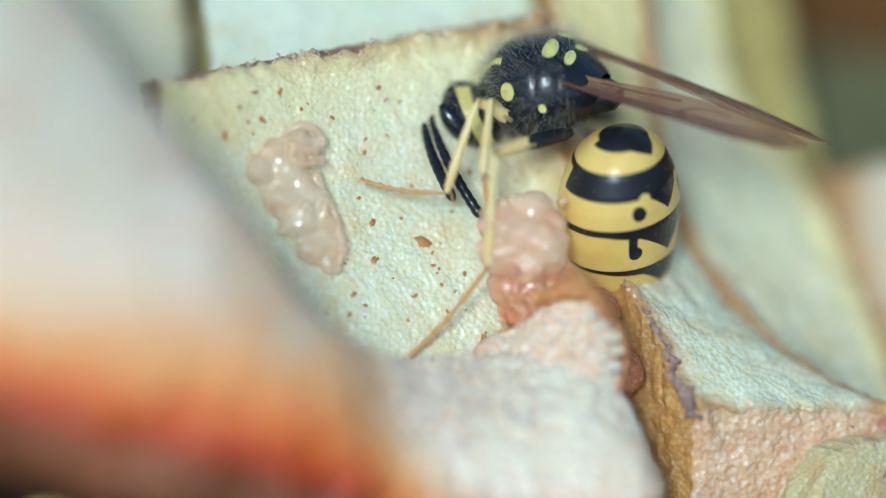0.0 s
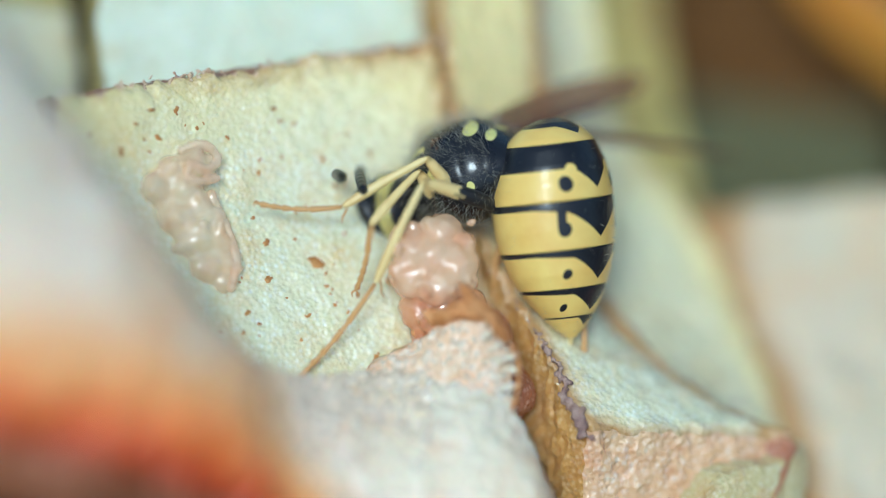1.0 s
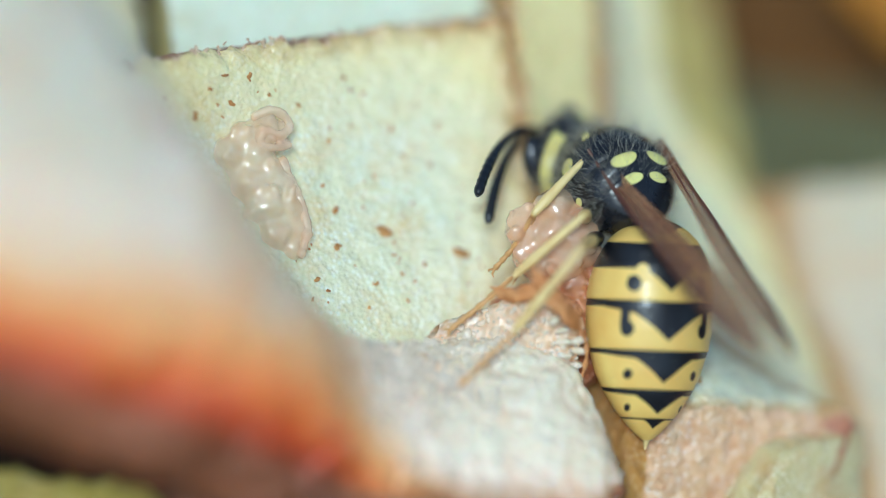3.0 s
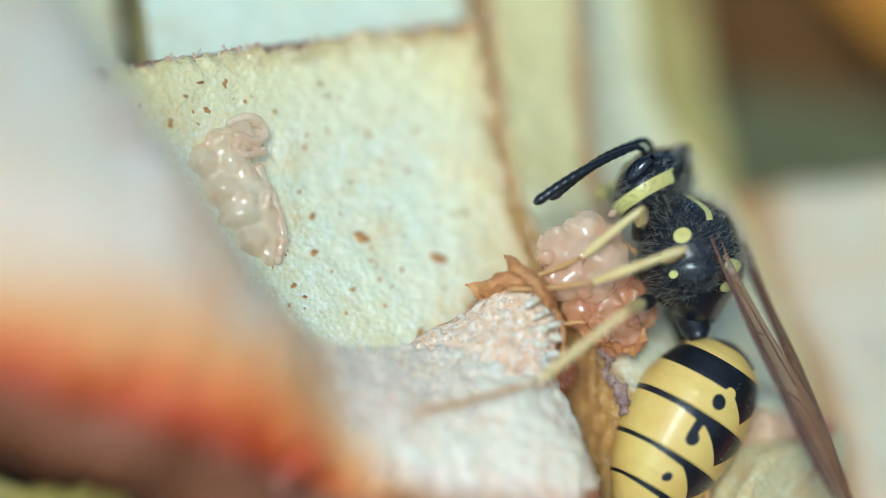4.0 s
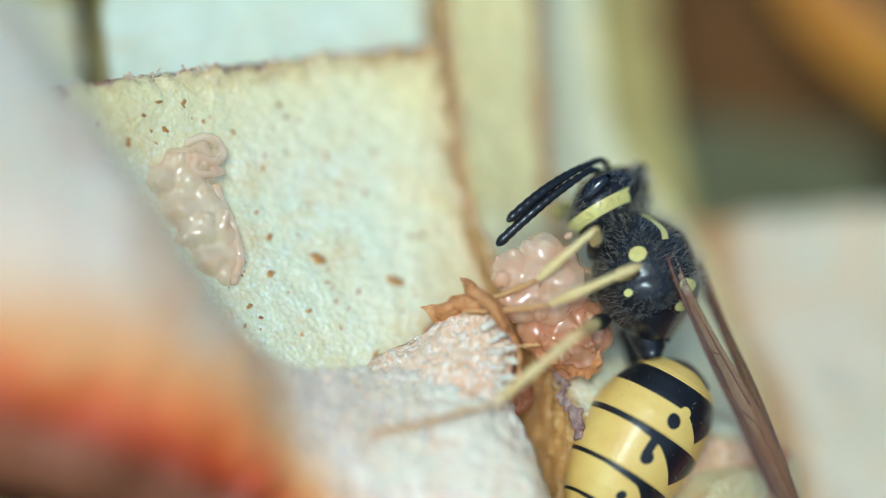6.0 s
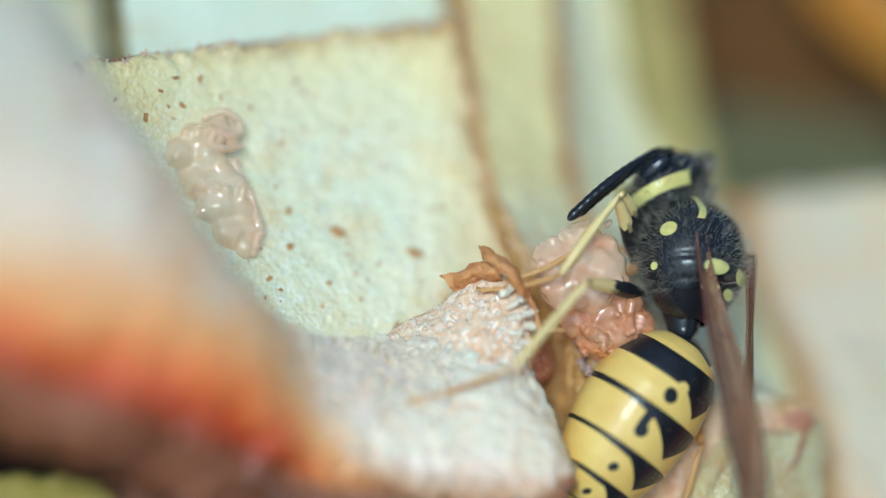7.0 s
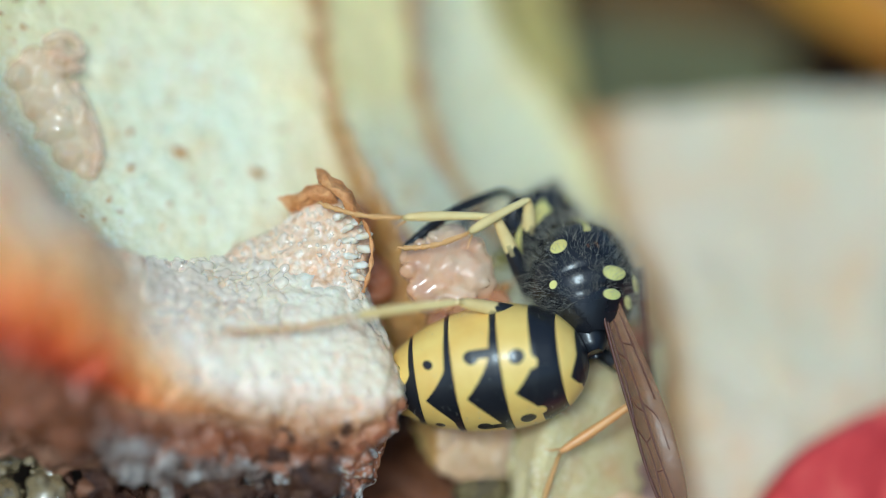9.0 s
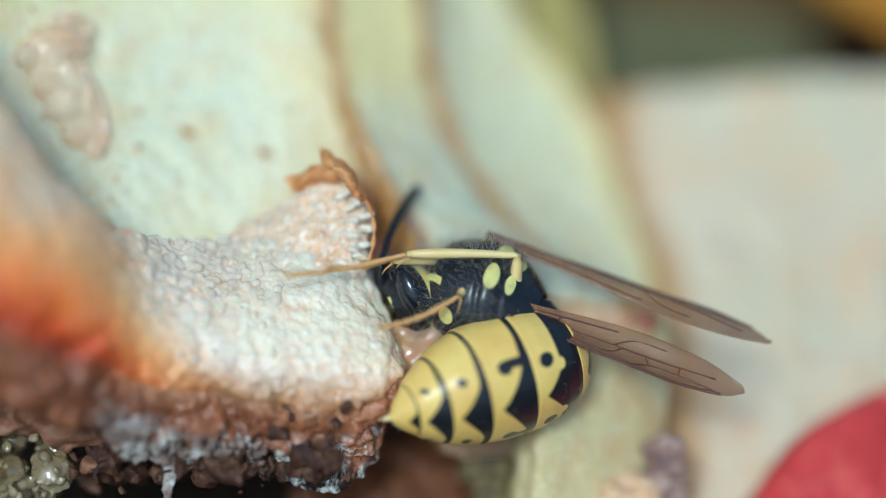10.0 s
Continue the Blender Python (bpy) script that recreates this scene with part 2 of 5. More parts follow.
def grid_faces(n, m, close_i=False, close_j=False, start=0):
    out = []
    for i in range(n if close_i else n - 1):
        for j in range(m if close_j else m - 1):
            a, b = i, (i + 1) % n
            c, d = j, (j + 1) % m
            out.append((start + a * m + c, start + b * m + c, start + b * m + d, start + a * m + d))
    return out


def part(name, me, parent, label=""):
    ob = new(name, me)
    ob.parent = parent
    if label:
        ob["label"] = label
    return ob


def thing(name, where, label, category, group="", kind=""):
    """An empty at a board point that carries the parts of a thing, level with the world."""
    ob = new(name)
    ob.empty_display_size = 0.002
    ob.location = board(where)
    return tagged(ob, label, category, group, kind)


def rest(points, ob):
    """Board points (n, 3) in mm to metres about the thing's origin."""
    p = np.asarray(points, float).reshape(-1, 3) * MM
    m = np.array(BOARD)
    return p @ m[:3, :3].T + m[:3, 3] - np.array(ob.location)


def plan(a, b, w):
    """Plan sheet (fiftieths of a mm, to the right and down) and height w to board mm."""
    k = (REACH - w) / REACH / 50.7
    return np.array([(a - 784) * k - 0.14 + 0.028 * w, (441 - b) * k - 0.04 - 0.012 * w, w])


def fbm(p, scale, octaves=4):
    return noise.fractal(Vector(p) * scale, 0.8, 2.1, octaves)


def smooth_line(keys, n):
    """n points along a smooth line through the keys."""
    k = np.asarray(keys, float)
    d = np.r_[0, np.cumsum(np.linalg.norm(np.diff(k, axis=0), axis=1))]
    tang = np.gradient(k, d, axis=0)
    out = []
    for s in np.linspace(0, d[-1], n):
        i = min(np.searchsorted(d, s, side='right') - 1, len(k) - 2)
        h = d[i + 1] - d[i]
        t = (s - d[i]) / h
        out.append((2 * t**3 - 3 * t**2 + 1) * k[i] + (t**3 - 2 * t**2 + t) * h * tang[i] + (-2 * t**3 + 3 * t**2) * k[i + 1] + (t**3 - t**2) * h * tang[i + 1])
    return np.array(out)


def normals(g):
    du, dv = np.gradient(g, axis=0), np.gradient(g, axis=1)
    nn = np.cross(du, dv)
    nn /= np.linalg.norm(nn, axis=2, keepdims=True) + 1e-9
    return nn


def slab(ob, left, right, thick, mats, n=40, m=60, bulge=0.0, lump=0.10, lump_scale=1.2, ragged=0.15, stain=None, labels=("", "", ""), names=("flesh", "cut_edge", "skin"), down=None, round_off=0.35, seed=0, ripe=None, left_mat=None):
    """A piece of apple between two lines from its far to its near end: a cut face, a ragged cut edge all round and a back of skin."""
    a, b = smooth_line([plan(*p) for p in left], m), smooth_line([plan(*p) for p in right], m)
    s = np.linspace(0, 1, n)[:, None, None]
    g = a[None] * (1 - s) + b[None] * s
    nn = normals(g)
    if nn[..., 2].mean() < 0:
        nn = -nn
    edge_i = np.minimum(np.arange(n), np.arange(n)[::-1])[:, None] * np.linalg.norm(b - a, axis=1).mean() / (n - 1)
    edge_j = np.minimum(np.arange(m), np.arange(m)[::-1])[None] * np.linalg.norm(np.diff(a, axis=0), axis=1).mean()
    border = np.minimum(edge_i, edge_j)
    g = g + nn * (bulge * 4 * s * (1 - s))
    off = np.zeros((n, m))
    shift = np.zeros((n, m, 3))
    for i in range(n):
        for j in range(m):
            p = g[i, j] + seed * 7.3
            off[i, j] = lump * fbm(p, lump_scale, 5) + 0.35 * lump * fbm(p, lump_scale * 4, 3)
            if border[i, j] < 1.0:
                k = ragged * (1 - border[i, j])
                shift[i, j] = k * np.array(noise.noise_vector(Vector(p) * 1.3)) + 0.5 * k * np.array(noise.noise_vector(Vector(p) * 4.0))
    curve = np.clip(1 - border / round_off, 0, 1)
    g = g + shift + nn * (off - round_off * 0.7 * (1 - np.sqrt(1 - curve**2 * 0.98)))[..., None]
    st = np.zeros((n, m)) if stain is None else np.array([[stain(g[i, j], border[i, j], i / (n - 1), j / (m - 1)) for j in range(m)] for i in range(n)])
    rp = np.zeros((n, m)) if ripe is None else np.array([[ripe(g[i, j], i / (n - 1), j / (m - 1)) for j in range(m)] for i in range(n)])
    mid = g.reshape(-1, 3)
    part(names[0], mesh_of(names[0], rest(mid, ob), grid_faces(n, m), [mats[0]], attrs={"stain": st, "ripe": rp}), ob, labels[0])
    loop = [(i, 0) for i in range(n)] + [(n - 1, j) for j in range(1, m)] + [(i, m - 1) for i in range(n - 2, -1, -1)] + [(0, j) for j in range(m - 2, 0, -1)]
    drop = (lambda i, j: -nn[i, j] * thick) if down is None else (lambda i, j: np.array(down))
    k = 9 if thick < 4 else 30
    ring = []
    c = g.mean(axis=(0, 1))
    for r in range(k):
        f = r / (k - 1)
        for i, j in loop:
            out = g[i, j] - c
            out /= np.linalg.norm(out) + 1e-9
            q = g[i, j] + drop(i, j) * f - shift[i, j] * min(1, 3 * f)
            crumb = (0.45 - noise.voronoi(Vector(q) * 2.0)[0][0]) * min(1, 4 * f) * (0.35 if thick > 4 else 0.15)
            ring.append(q + out * (crumb + 0.12 * math.sin(math.pi * f) * thick * 0.4) + (np.array(noise.noise_vector(Vector(q + seed) * 2.2)) * 0.16 + np.array(noise.noise_vector(Vector(q + seed) * 6)) * 0.06) * (0 if r == 0 else 1) * min(1, thick))
    part(names[1], mesh_of(names[1], rest(ring, ob), grid_faces(k, len(loop), close_j=True), [mats[1], left_mat or mats[1]], [1 if f >= 2 * n + m - 2 else 0 for _ in range(k - 1) for f in range(len(loop))], attrs={"stain": np.tile(0.12, len(ring))}), ob, labels[1])
    back = np.array([[g[i, j] + drop(i, j) * 0.98 for j in range(0, m)] for i in range(0, n)])[::2, ::2]
    part(names[2], mesh_of(names[2], rest(back, ob), grid_faces(*back.shape[:2]), [mats[2]], attrs={"stain": np.zeros(back.shape[0] * back.shape[1])}), ob, labels[2])
    return g


def lumps(balls, seed=0, rough=0.1, sub=3):
    """A lumpy body from overlapping balls (u, v, w, radius), fused to one skin, in board mm."""
    bm = bmesh.new()
    for x, y, z, r in balls:
        bmesh.ops.create_icosphere(bm, subdivisions=sub, radius=r, matrix=Matrix.Translation((x, y, z)))
    for v in bm.verts:
        v.co += Vector(noise.noise_vector(v.co * 2.2 + Vector((seed, 0, 0)))) * rough
    return bm


def fused(name, bm, ob, mat, voxel, label=""):
    p = rest([v.co for v in bm.verts], ob)
    for v, q in zip(bm.verts, p):
        v.co = q
    me = bpy.data.meshes.new(name)
    bm.to_mesh(me)
    bm.free()
    me.materials.append(mat)
    o = part(name, me, ob, label)
    r = o.modifiers.new("fuse", 'REMESH')
    r.mode, r.voxel_size, r.use_smooth_shade = 'VOXEL', voxel * MM, True
    s = o.modifiers.new("soften", 'SMOOTH')
    s.factor, s.iterations = 0.5, 4
    return o


def tube(path, radii, sides=12, flat=1.0):
    """A tube along a path with a radius at each point; ends closed."""
    path = np.asarray(path, float)
    tang = np.gradient(path, axis=0)
    tang /= np.linalg.norm(tang, axis=1, keepdims=True)
    ref = np.array([0.0, 0.0, 1.0]) if abs(tang[:, 2]).mean() < 0.8 else np.array([0.0, 1.0, 0.0])
    pts = []
    for p, t, r in zip(path, tang, radii):
        a = np.cross(ref, t)
        a /= np.linalg.norm(a)
        b = np.cross(t, a)
        for k in range(sides):
            th = 2 * math.pi * k / sides
            pts.append(p + a * r * math.cos(th) * flat + b * r * math.sin(th))
    n = len(path)
    faces = grid_faces(n, sides, close_j=True)
    faces.append(tuple(range(sides))[::-1])
    faces.append(tuple(range((n - 1) * sides, n * sides)))
    return pts, faces


# ---------------------------------------------------------------- ground
def ground():
    n = 160
    xs = np.sign(np.linspace(-1, 1, n)) * np.abs(np.linspace(-1, 1, n))**5 * 400 + np.linspace(-1, 1, n) * 0.06
    v = []
    for x in xs:
        for y in xs:
            near = math.exp(-(x * x + y * y) / 0.02)
            v.append((x, y, 0.008 + near * 0.002 * fbm((x * 60, y * 60, 0), 1.0, 4)))
    ob = new("ground", mesh_of("ground", v, grid_faces(n, n), [SOIL]))
    tagged(ob, "dark damp soil under a heap of apple peelings", "ground", kind="structure")


ground()


# ---------------------------------------------------------------- the peel in focus
def stain_main(p, border, s, t):
    u, v, w = p
    near_pit = math.exp(-(((u + 0.2) / 2.0)**2 + ((v + 2.6) / 2.2)**2))
    rim = max(0, 1 - border / 0.8) * 0.6 + max(0, 1 - border / 3.2) * 0.42 + max(0, (s - 0.72)) * 0.6
    return 0.30 * near_pit + rim * (0.35 + 0.65 * s)


MAIN_LEFT = [(92, 168, 2.0), (110, 330, 1.9), (160, 520, 2.4), (250, 780, 3.0)]
MAIN_RIGHT = [(790, 72, -3.8), (815, 200, -3.7), (850, 400, -3.0), (905, 540, -2.2), (930, 760, -1.6)]


def main_peel():
    ob = thing("apple_peel", plan(500, 700, -2), "cream green flesh side of a thick apple peel, speckled brown", "peel")
    g = slab(ob, MAIN_LEFT, MAIN_RIGHT, 1.7, (PALE, EDGE, GREEN_SKIN), 110, 90, bulge=-0.75, lump=0.07, lump_scale=1.6, ragged=0.3, stain=stain_main, ripe=lambda p, s, t: min(0.75, 0.6 * max(0, 1 - t * 3.5) + 2.5 * max(0, s - 0.75) + 0.25 * max(0, 1 - s * 4)),
             labels=("", "browned ragged cut edge", "yellow green skin"))
    n, m = g.shape[:2]
    rng = random.Random(4)
    nn = normals(g)
    if nn[..., 2].mean() < 0:
        nn = -nn
    flat = g.reshape(-1, 3)
    spots = [(472, 428, 0.15), (560, 465, 0.28), (472, 490, 0.14), (437, 550, 0.10), (578, 508, 0.11), (592, 543, 0.12), (545, 560, 0.09), (665, 634, 0.16),
             (697, 503, 0.24), (218, 267, 0.17), (278, 243, 0.12), (165, 237, 0.09), (270, 190, 0.09), (310, 190, 0.11), (455, 302, 0.10), (540, 365, 0.10),
             (430, 590, 0.08), (455, 575, 0.08), (520, 420, 0.08), (610, 410, 0.11), (640, 345, 0.10), (700, 430, 0.11), (480, 190, 0.10), (520, 215, 0.08),
             (570, 280, 0.10), (350, 220, 0.08), (400, 240, 0.08), (530, 605, 0.10), (600, 590, 0.08), (630, 520, 0.09), (750, 420, 0.12), (420, 500, 0.07),
             (505, 530, 0.07), (590, 330, 0.10), (660, 270, 0.12), (620, 230, 0.10), (240, 215, 0.08), (445, 380, 0.08)]
    spots += [(rng.uniform(230, 780), rng.uniform(170, 600), rng.uniform(0.035, 0.075)) for _ in range(55)]
    for a, b, size in spots:
        size *= 1.05
        q = plan(a, b, 0)
        k = np.argmin((flat[:, 0] - q[0])**2 + (flat[:, 1] - q[1])**2)
        c, up = flat[k], nn.reshape(-1, 3)[k]
        side = np.cross(up, (0.3, 1, 0.1))
        side /= np.linalg.norm(side)
        fwd = np.cross(side, up)
        ang = rng.uniform(0, 6.28)
        pts = [c + up * 0.022]
        cnt = 16
        for i in range(cnt):
            th = 2 * math.pi * i / cnt
            rr = size * (1.0 + 0.55 * noise.noise(Vector((math.cos(th) * 1.3 + a, math.sin(th) * 1.3, b * 0.1))) + rng.uniform(-0.18, 0.18))
            x, y = rr * math.cos(th) * 0.72, rr * math.sin(th) * 1.15
            x, y = x * math.cos(ang) - y * math.sin(ang), x * math.sin(ang) + y * math.cos(ang)
            pts.append(c + side * x + fwd * y + up * 0.004)
        for i in range(cnt):
            pts.append(c + (pts[1 + i] - c) * 1.05 - up * 0.12)
        fc = [(0, 1 + i, 1 + (i + 1) % cnt) for i in range(cnt)] + [(1 + i, 1 + cnt + i, 1 + cnt + (i + 1) % cnt, 1 + (i + 1) % cnt) for i in range(cnt)]
        part("speck", mesh_of("speck", rest(pts, ob), fc, [SPECK]), ob)
    # ragged dried crumbs along the far rim
    balls = []
    for i in range(n):
        if noise.noise(Vector((i * 0.21, 3.0, 0.0))) < -0.12:
            continue
        for _ in range(4):
            big = rng.uniform(0.03, 0.09)
            c = g[i, 0] + np.array([rng.gauss(0, 0.09), rng.gauss(-0.05, 0.11), rng.uniform(-0.05, 0.07)])
            balls.append((*c, big))
    fused("rim", lumps(balls, 17, rough=0.08, sub=2), ob, CREAM_RIM, 0.04, "ragged cream brown rim")
    return g


MAIN = main_peel()


def on_main(a, b, lift=0.0):
    """The board point on the main peel's face at a plan place."""
    q = plan(a, b, 0)
    flat = MAIN.reshape(-1, 3)
    k = np.argmin((flat[:, 0] - q[0])**2 + (flat[:, 1] - q[1])**2)
    return np.array([q[0], q[1], flat[k, 2] + lift])


def jelly_blob():
    ob = thing("jelly_lump", on_main(340, 500), "glossy translucent lump of apple jelly on the peel", "jelly")
    balls = []
    for a, b, r, h in [(335, 290, 0.75, 0.25), (360, 300, 0.5, 0.45), (300, 300, 0.6, 0.2), (275, 330, 0.7, 0.1), (320, 335, 0.9, 0.1), (345, 365, 0.75, 0.2), (370, 390, 0.7, 0.2),
                       (310, 385, 0.85, 0.0), (340, 420, 0.9, 0.0), (385, 430, 0.72, 0.15), (398, 465, 0.55, 0.1), (360, 470, 0.75, -0.1), (390, 500, 0.42, 0.05), (350, 275, 0.35, 0.6), (372, 280, 0.28, 0.45), (385, 410, 0.3, 0.6), (400, 440, 0.25, 0.5)]:
        balls.append((*on_main(a, b, h * 0.8 - 0.1), r * 0.9))
    rng = random.Random(21)
    for _ in range(46):
        x, y, z, r = balls[rng.randrange(17)]
        th, ph = rng.uniform(0, 6.28), rng.uniform(0.0, 1.2)
        balls.append((x + r * math.sin(ph) * math.cos(th), y + r * math.sin(ph) * math.sin(th), z + r * math.cos(ph) * 0.9, rng.uniform(0.10, 0.24)))
    fused("lump", lumps(balls, 3, rough=0.12), ob, JELLY_PALE, 0.09)
    # a glossy coil on its upper end and a row of beads down its side
    coil = []
    for x, y, h in smooth_line([(322, 262, 0.75), (345, 252, 0.95), (372, 258, 0.9), (385, 280, 0.8), (365, 296, 1.0), (340, 288, 1.05), (330, 308, 0.95), (355, 318, 1.0), (382, 312, 0.8)], 40):
        coil.append((*on_main(x, y, h * 0.75), rng.uniform(0.15, 0.21)))
    fused("coil", lumps(coil, 5, rough=0.05), ob, JELLY_PALE, 0.06, "glossy coiled ridge")
    beads = []
    for x, y, h in smooth_line([(372, 345, 0.6), (392, 385, 0.6), (408, 425, 0.55), (416, 465, 0.45), (408, 505, 0.35)], 16):
        beads.append((*on_main(x, y, h * 0.7), rng.uniform(0.14, 0.26)))
    fused("bead", lumps(beads, 6, rough=0.06), ob, JELLY_PALE, 0.06, "wet beads along the side")


jelly_blob()


# ---------------------------------------------------------------- the pieces behind and beside
def rust_left(p, border, s, t):
    """A rusty line along the left edge."""
    return max(0, 1 - s * 9) * 1.4 + max(0, 1 - border / 0.6) * 0.3


def brown_left(p, border, s, t):
    """A broad orange brown margin along the left edge."""
    return max(0, 1 - s * 6.5) * 1.6 + max(0, 1 - border / 0.8) * 0.3


def faint(p, border, s, t):
    return max(0, 1 - border / 0.7) * 0.35


def behind():
    ob = thing("apple_slice", plan(470, 160, -6), "pale white apple slice leaning behind the speckled peel", "apple slice")
    slab(ob, [(184, -420, -9), (186, -150, -6.5), (190, 60, -4.4), (196, 260, -3.4)], [(760, -420, -11), (770, -150, -8.5), (775, 60, -6.6), (780, 300, -5.8)], 3.0, (WHITE, YELLOW, GREEN_SKIN), 50, 50, lump=0.12, ragged=0.2, stain=faint, seed=1)
    ob = thing("apple_slice", plan(90, 180, -8), "cream apple slice behind a dark gap", "apple slice")
    slab(ob, [(-420, -60, -8), (-420, 60, -7.5), (-420, 320, -7)], [(148, 20, -8.4), (156, 100, -8), (160, 320, -7.5)], 3.0, (PALE, OLIVE, GREEN_SKIN), 30, 30, stain=faint, seed=2)
    ob = thing("apple_peel", plan(50, -60, -10), "yellow apple peel far back in the heap", "peel")
    slab(ob, [(-420, -420, -13), (-420, -100, -11), (-420, 60, -9.6)], [(120, -420, -13), (140, -100, -11), (152, 60, -9.6)], 2.5, (YELLOW, OLIVE, GREEN_SKIN), 30, 30, stain=faint, seed=3)
    ob = thing("apple_peel", plan(1150, 300, -10), "pale green flesh of a broad apple peel", "peel")
    slab(ob, [(975, -420, -12), (978, -100, -8.3), (988, 245, -6.3), (1006, 390, -5.7), (1066, 525, -4.7), (1185, 655, -3.3), (1335, 748, -2.3), (1425, 790, -2.0)],
         [(1075, -420, -15), (1085, -100, -11), (1150, 245, -10.2), (1262, 400, -10), (1325, 520, -9.2), (1375, 650, -8), (1410, 760, -7), (1450, 860, -5.8)], 2.2, (PALE, RUST, GREEN_SKIN), 60, 90, bulge=-0.5, lump=0.2, stain=rust_left, seed=4, ripe=lambda p, s, t: max(0.22, min(0.8, (s - 0.72) * 4)), labels=("", "rusty pink cut edge", ""))
    ob = thing("apple_peel", plan(1180, 150, -14), "olive green apple peel in the shade of the heap", "peel")
    slab(ob, [(1070, -420, -16), (1085, -60, -14), (1100, 200, -13), (1130, 420, -12.5)], [(1190, -420, -18), (1215, -60, -16), (1245, 200, -14.5), (1290, 420, -13)], 1.6, (OLIVE, OLIVE, GREEN_SKIN), 40, 40, stain=faint, seed=5)
    ob = thing("apple_slice", plan(1600, 700, -10), "broad pale apple slice with an orange brown edge", "apple slice")
    slab(ob, [(1264, 386, -11.5), (1292, 560, -9.6), (1380, 745, -7.2), (1404, 895, -5.6), (1385, 1300, -3)],
         [(2050, 336, -15), (2060, 560, -13), (2080, 745, -11), (2090, 895, -9), (2100, 1300, -6)], 3.2, (TAN, AMBER, GREEN_SKIN), 60, 60, bulge=0.6, lump=0.25, lump_scale=0.5, stain=brown_left, seed=6, labels=("", "orange brown cut edge", ""))
    ob = thing("apple_peel", plan(1400, 280, -20), "grey green scrap of peel, deep shade in its colour", "peel")
    slab(ob, [(1230, 180, -22), (1250, 300, -19), (1260, 430, -16)], [(1640, 230, -24), (1650, 330, -20), (1660, 460, -17)], 1.5, (SHADED_GREEN, OLIVE, GREEN_SKIN), 30, 30, stain=faint, seed=7)
    ob = thing("apple_peel", plan(1650, 80, -20), "yellow orange strip of peel lying across the heap", "peel")
    slab(ob, [(1430, -260, -20), (1500, -90, -19), (1680, 60, -18), (2000, 260, -17)], [(1380, -200, -22), (1480, 30, -20), (1640, 170, -19), (1960, 360, -18)], 1.6, (OCHRE, RUST, GREEN_SKIN), 30, 50, stain=faint, seed=8)
    ob = thing("apple_peel", plan(1350, 0, -24), "dark brown rotting peel in the hollow", "peel")
    slab(ob, [(1150, -420, -26), (1180, -60, -25), (1180, 260, -23)], [(1800, -420, -28), (1900, -60, -27), (1950, 260, -25)], 2.0, (DARK, DARK, DARK), 40, 40, lump=0.5, stain=faint, seed=9)


# green flesh darkened in colour for the deep shade of the hollow
SHADED_GREEN = flesh("shaded_green_flesh", (0.23, 0.22, 0.10), (0.17, 0.17, 0.08), (0.16, 0.12, 0.05), wet=0.8, shine=0.1, glint=0.1)
behind()


def wedge():
    """The long wedge between the main peel and the broad slice, its crumbly end towards the viewer."""
    ob = thing("apple_wedge", plan(1150, 900, -2), "long apple wedge with pale green top and rusty crumbly end", "apple slice")

    def st(p, border, s, t):
        return max(0, 1 - border / 0.5) * 0.5 + 0.7 * max(0, 1 - s * 4) + 1.2 * max(0, (s - 0.82) * 6) + (0.3 if t > 0.97 else 0)
    left = [(770, -420, -9), (782, -60, -5.5), (800, 45, -4.6), (815, 200, -3.9), (850, 400, -2.7), (905, 520, -1.6), (972, 622, -0.6), (1000, 700, 0.0), (1040, 765, 0.5)]
    right = [(955, -420, -11), (965, -60, -7.6), (975, 45, -7.2), (984, 245, -6.6), (1002, 390, -6), (1060, 520, -5), (1180, 650, -3.6), (1330, 740, -2.6), (1420, 772, -2.2)]
    slab(ob, left, right, 5.0, (PALE, PINKISH, GREEN_SKIN), 60, 130, lump=0.10, ragged=0.22, stain=st, down=(0.0, -5.7, -1.4), seed=10, left_mat=AMBER, ripe=lambda p, s, t: max(0, min(1, (p[1] + 1) / 3)) * 0.8, labels=("", "rusty pink crumbly cut side", ""))


wedge()


# ---------------------------------------------------------------- the long slice before them
UPPER = [(-760, -900, 15.5), (-300, -330, 12.5), (0, 80, 10), (230, 390, 8.2), (420, 612, 5.6), (545, 664, 1.9), (690, 655, 0.5), (800, 640, 0.3), (900, 700, 0.8), (965, 800, 1.8)]
LOWER = [(-1100, 420, 17.0), (-500, 585, 14.5), (-95, 718, 12.2), (200, 802, 9.6), (390, 874, 7.2), (505, 926, 5.2), (640, 945, 4.2), (800, 972, 3.6), (900, 975, 3.2), (975, 920, 2.8)]


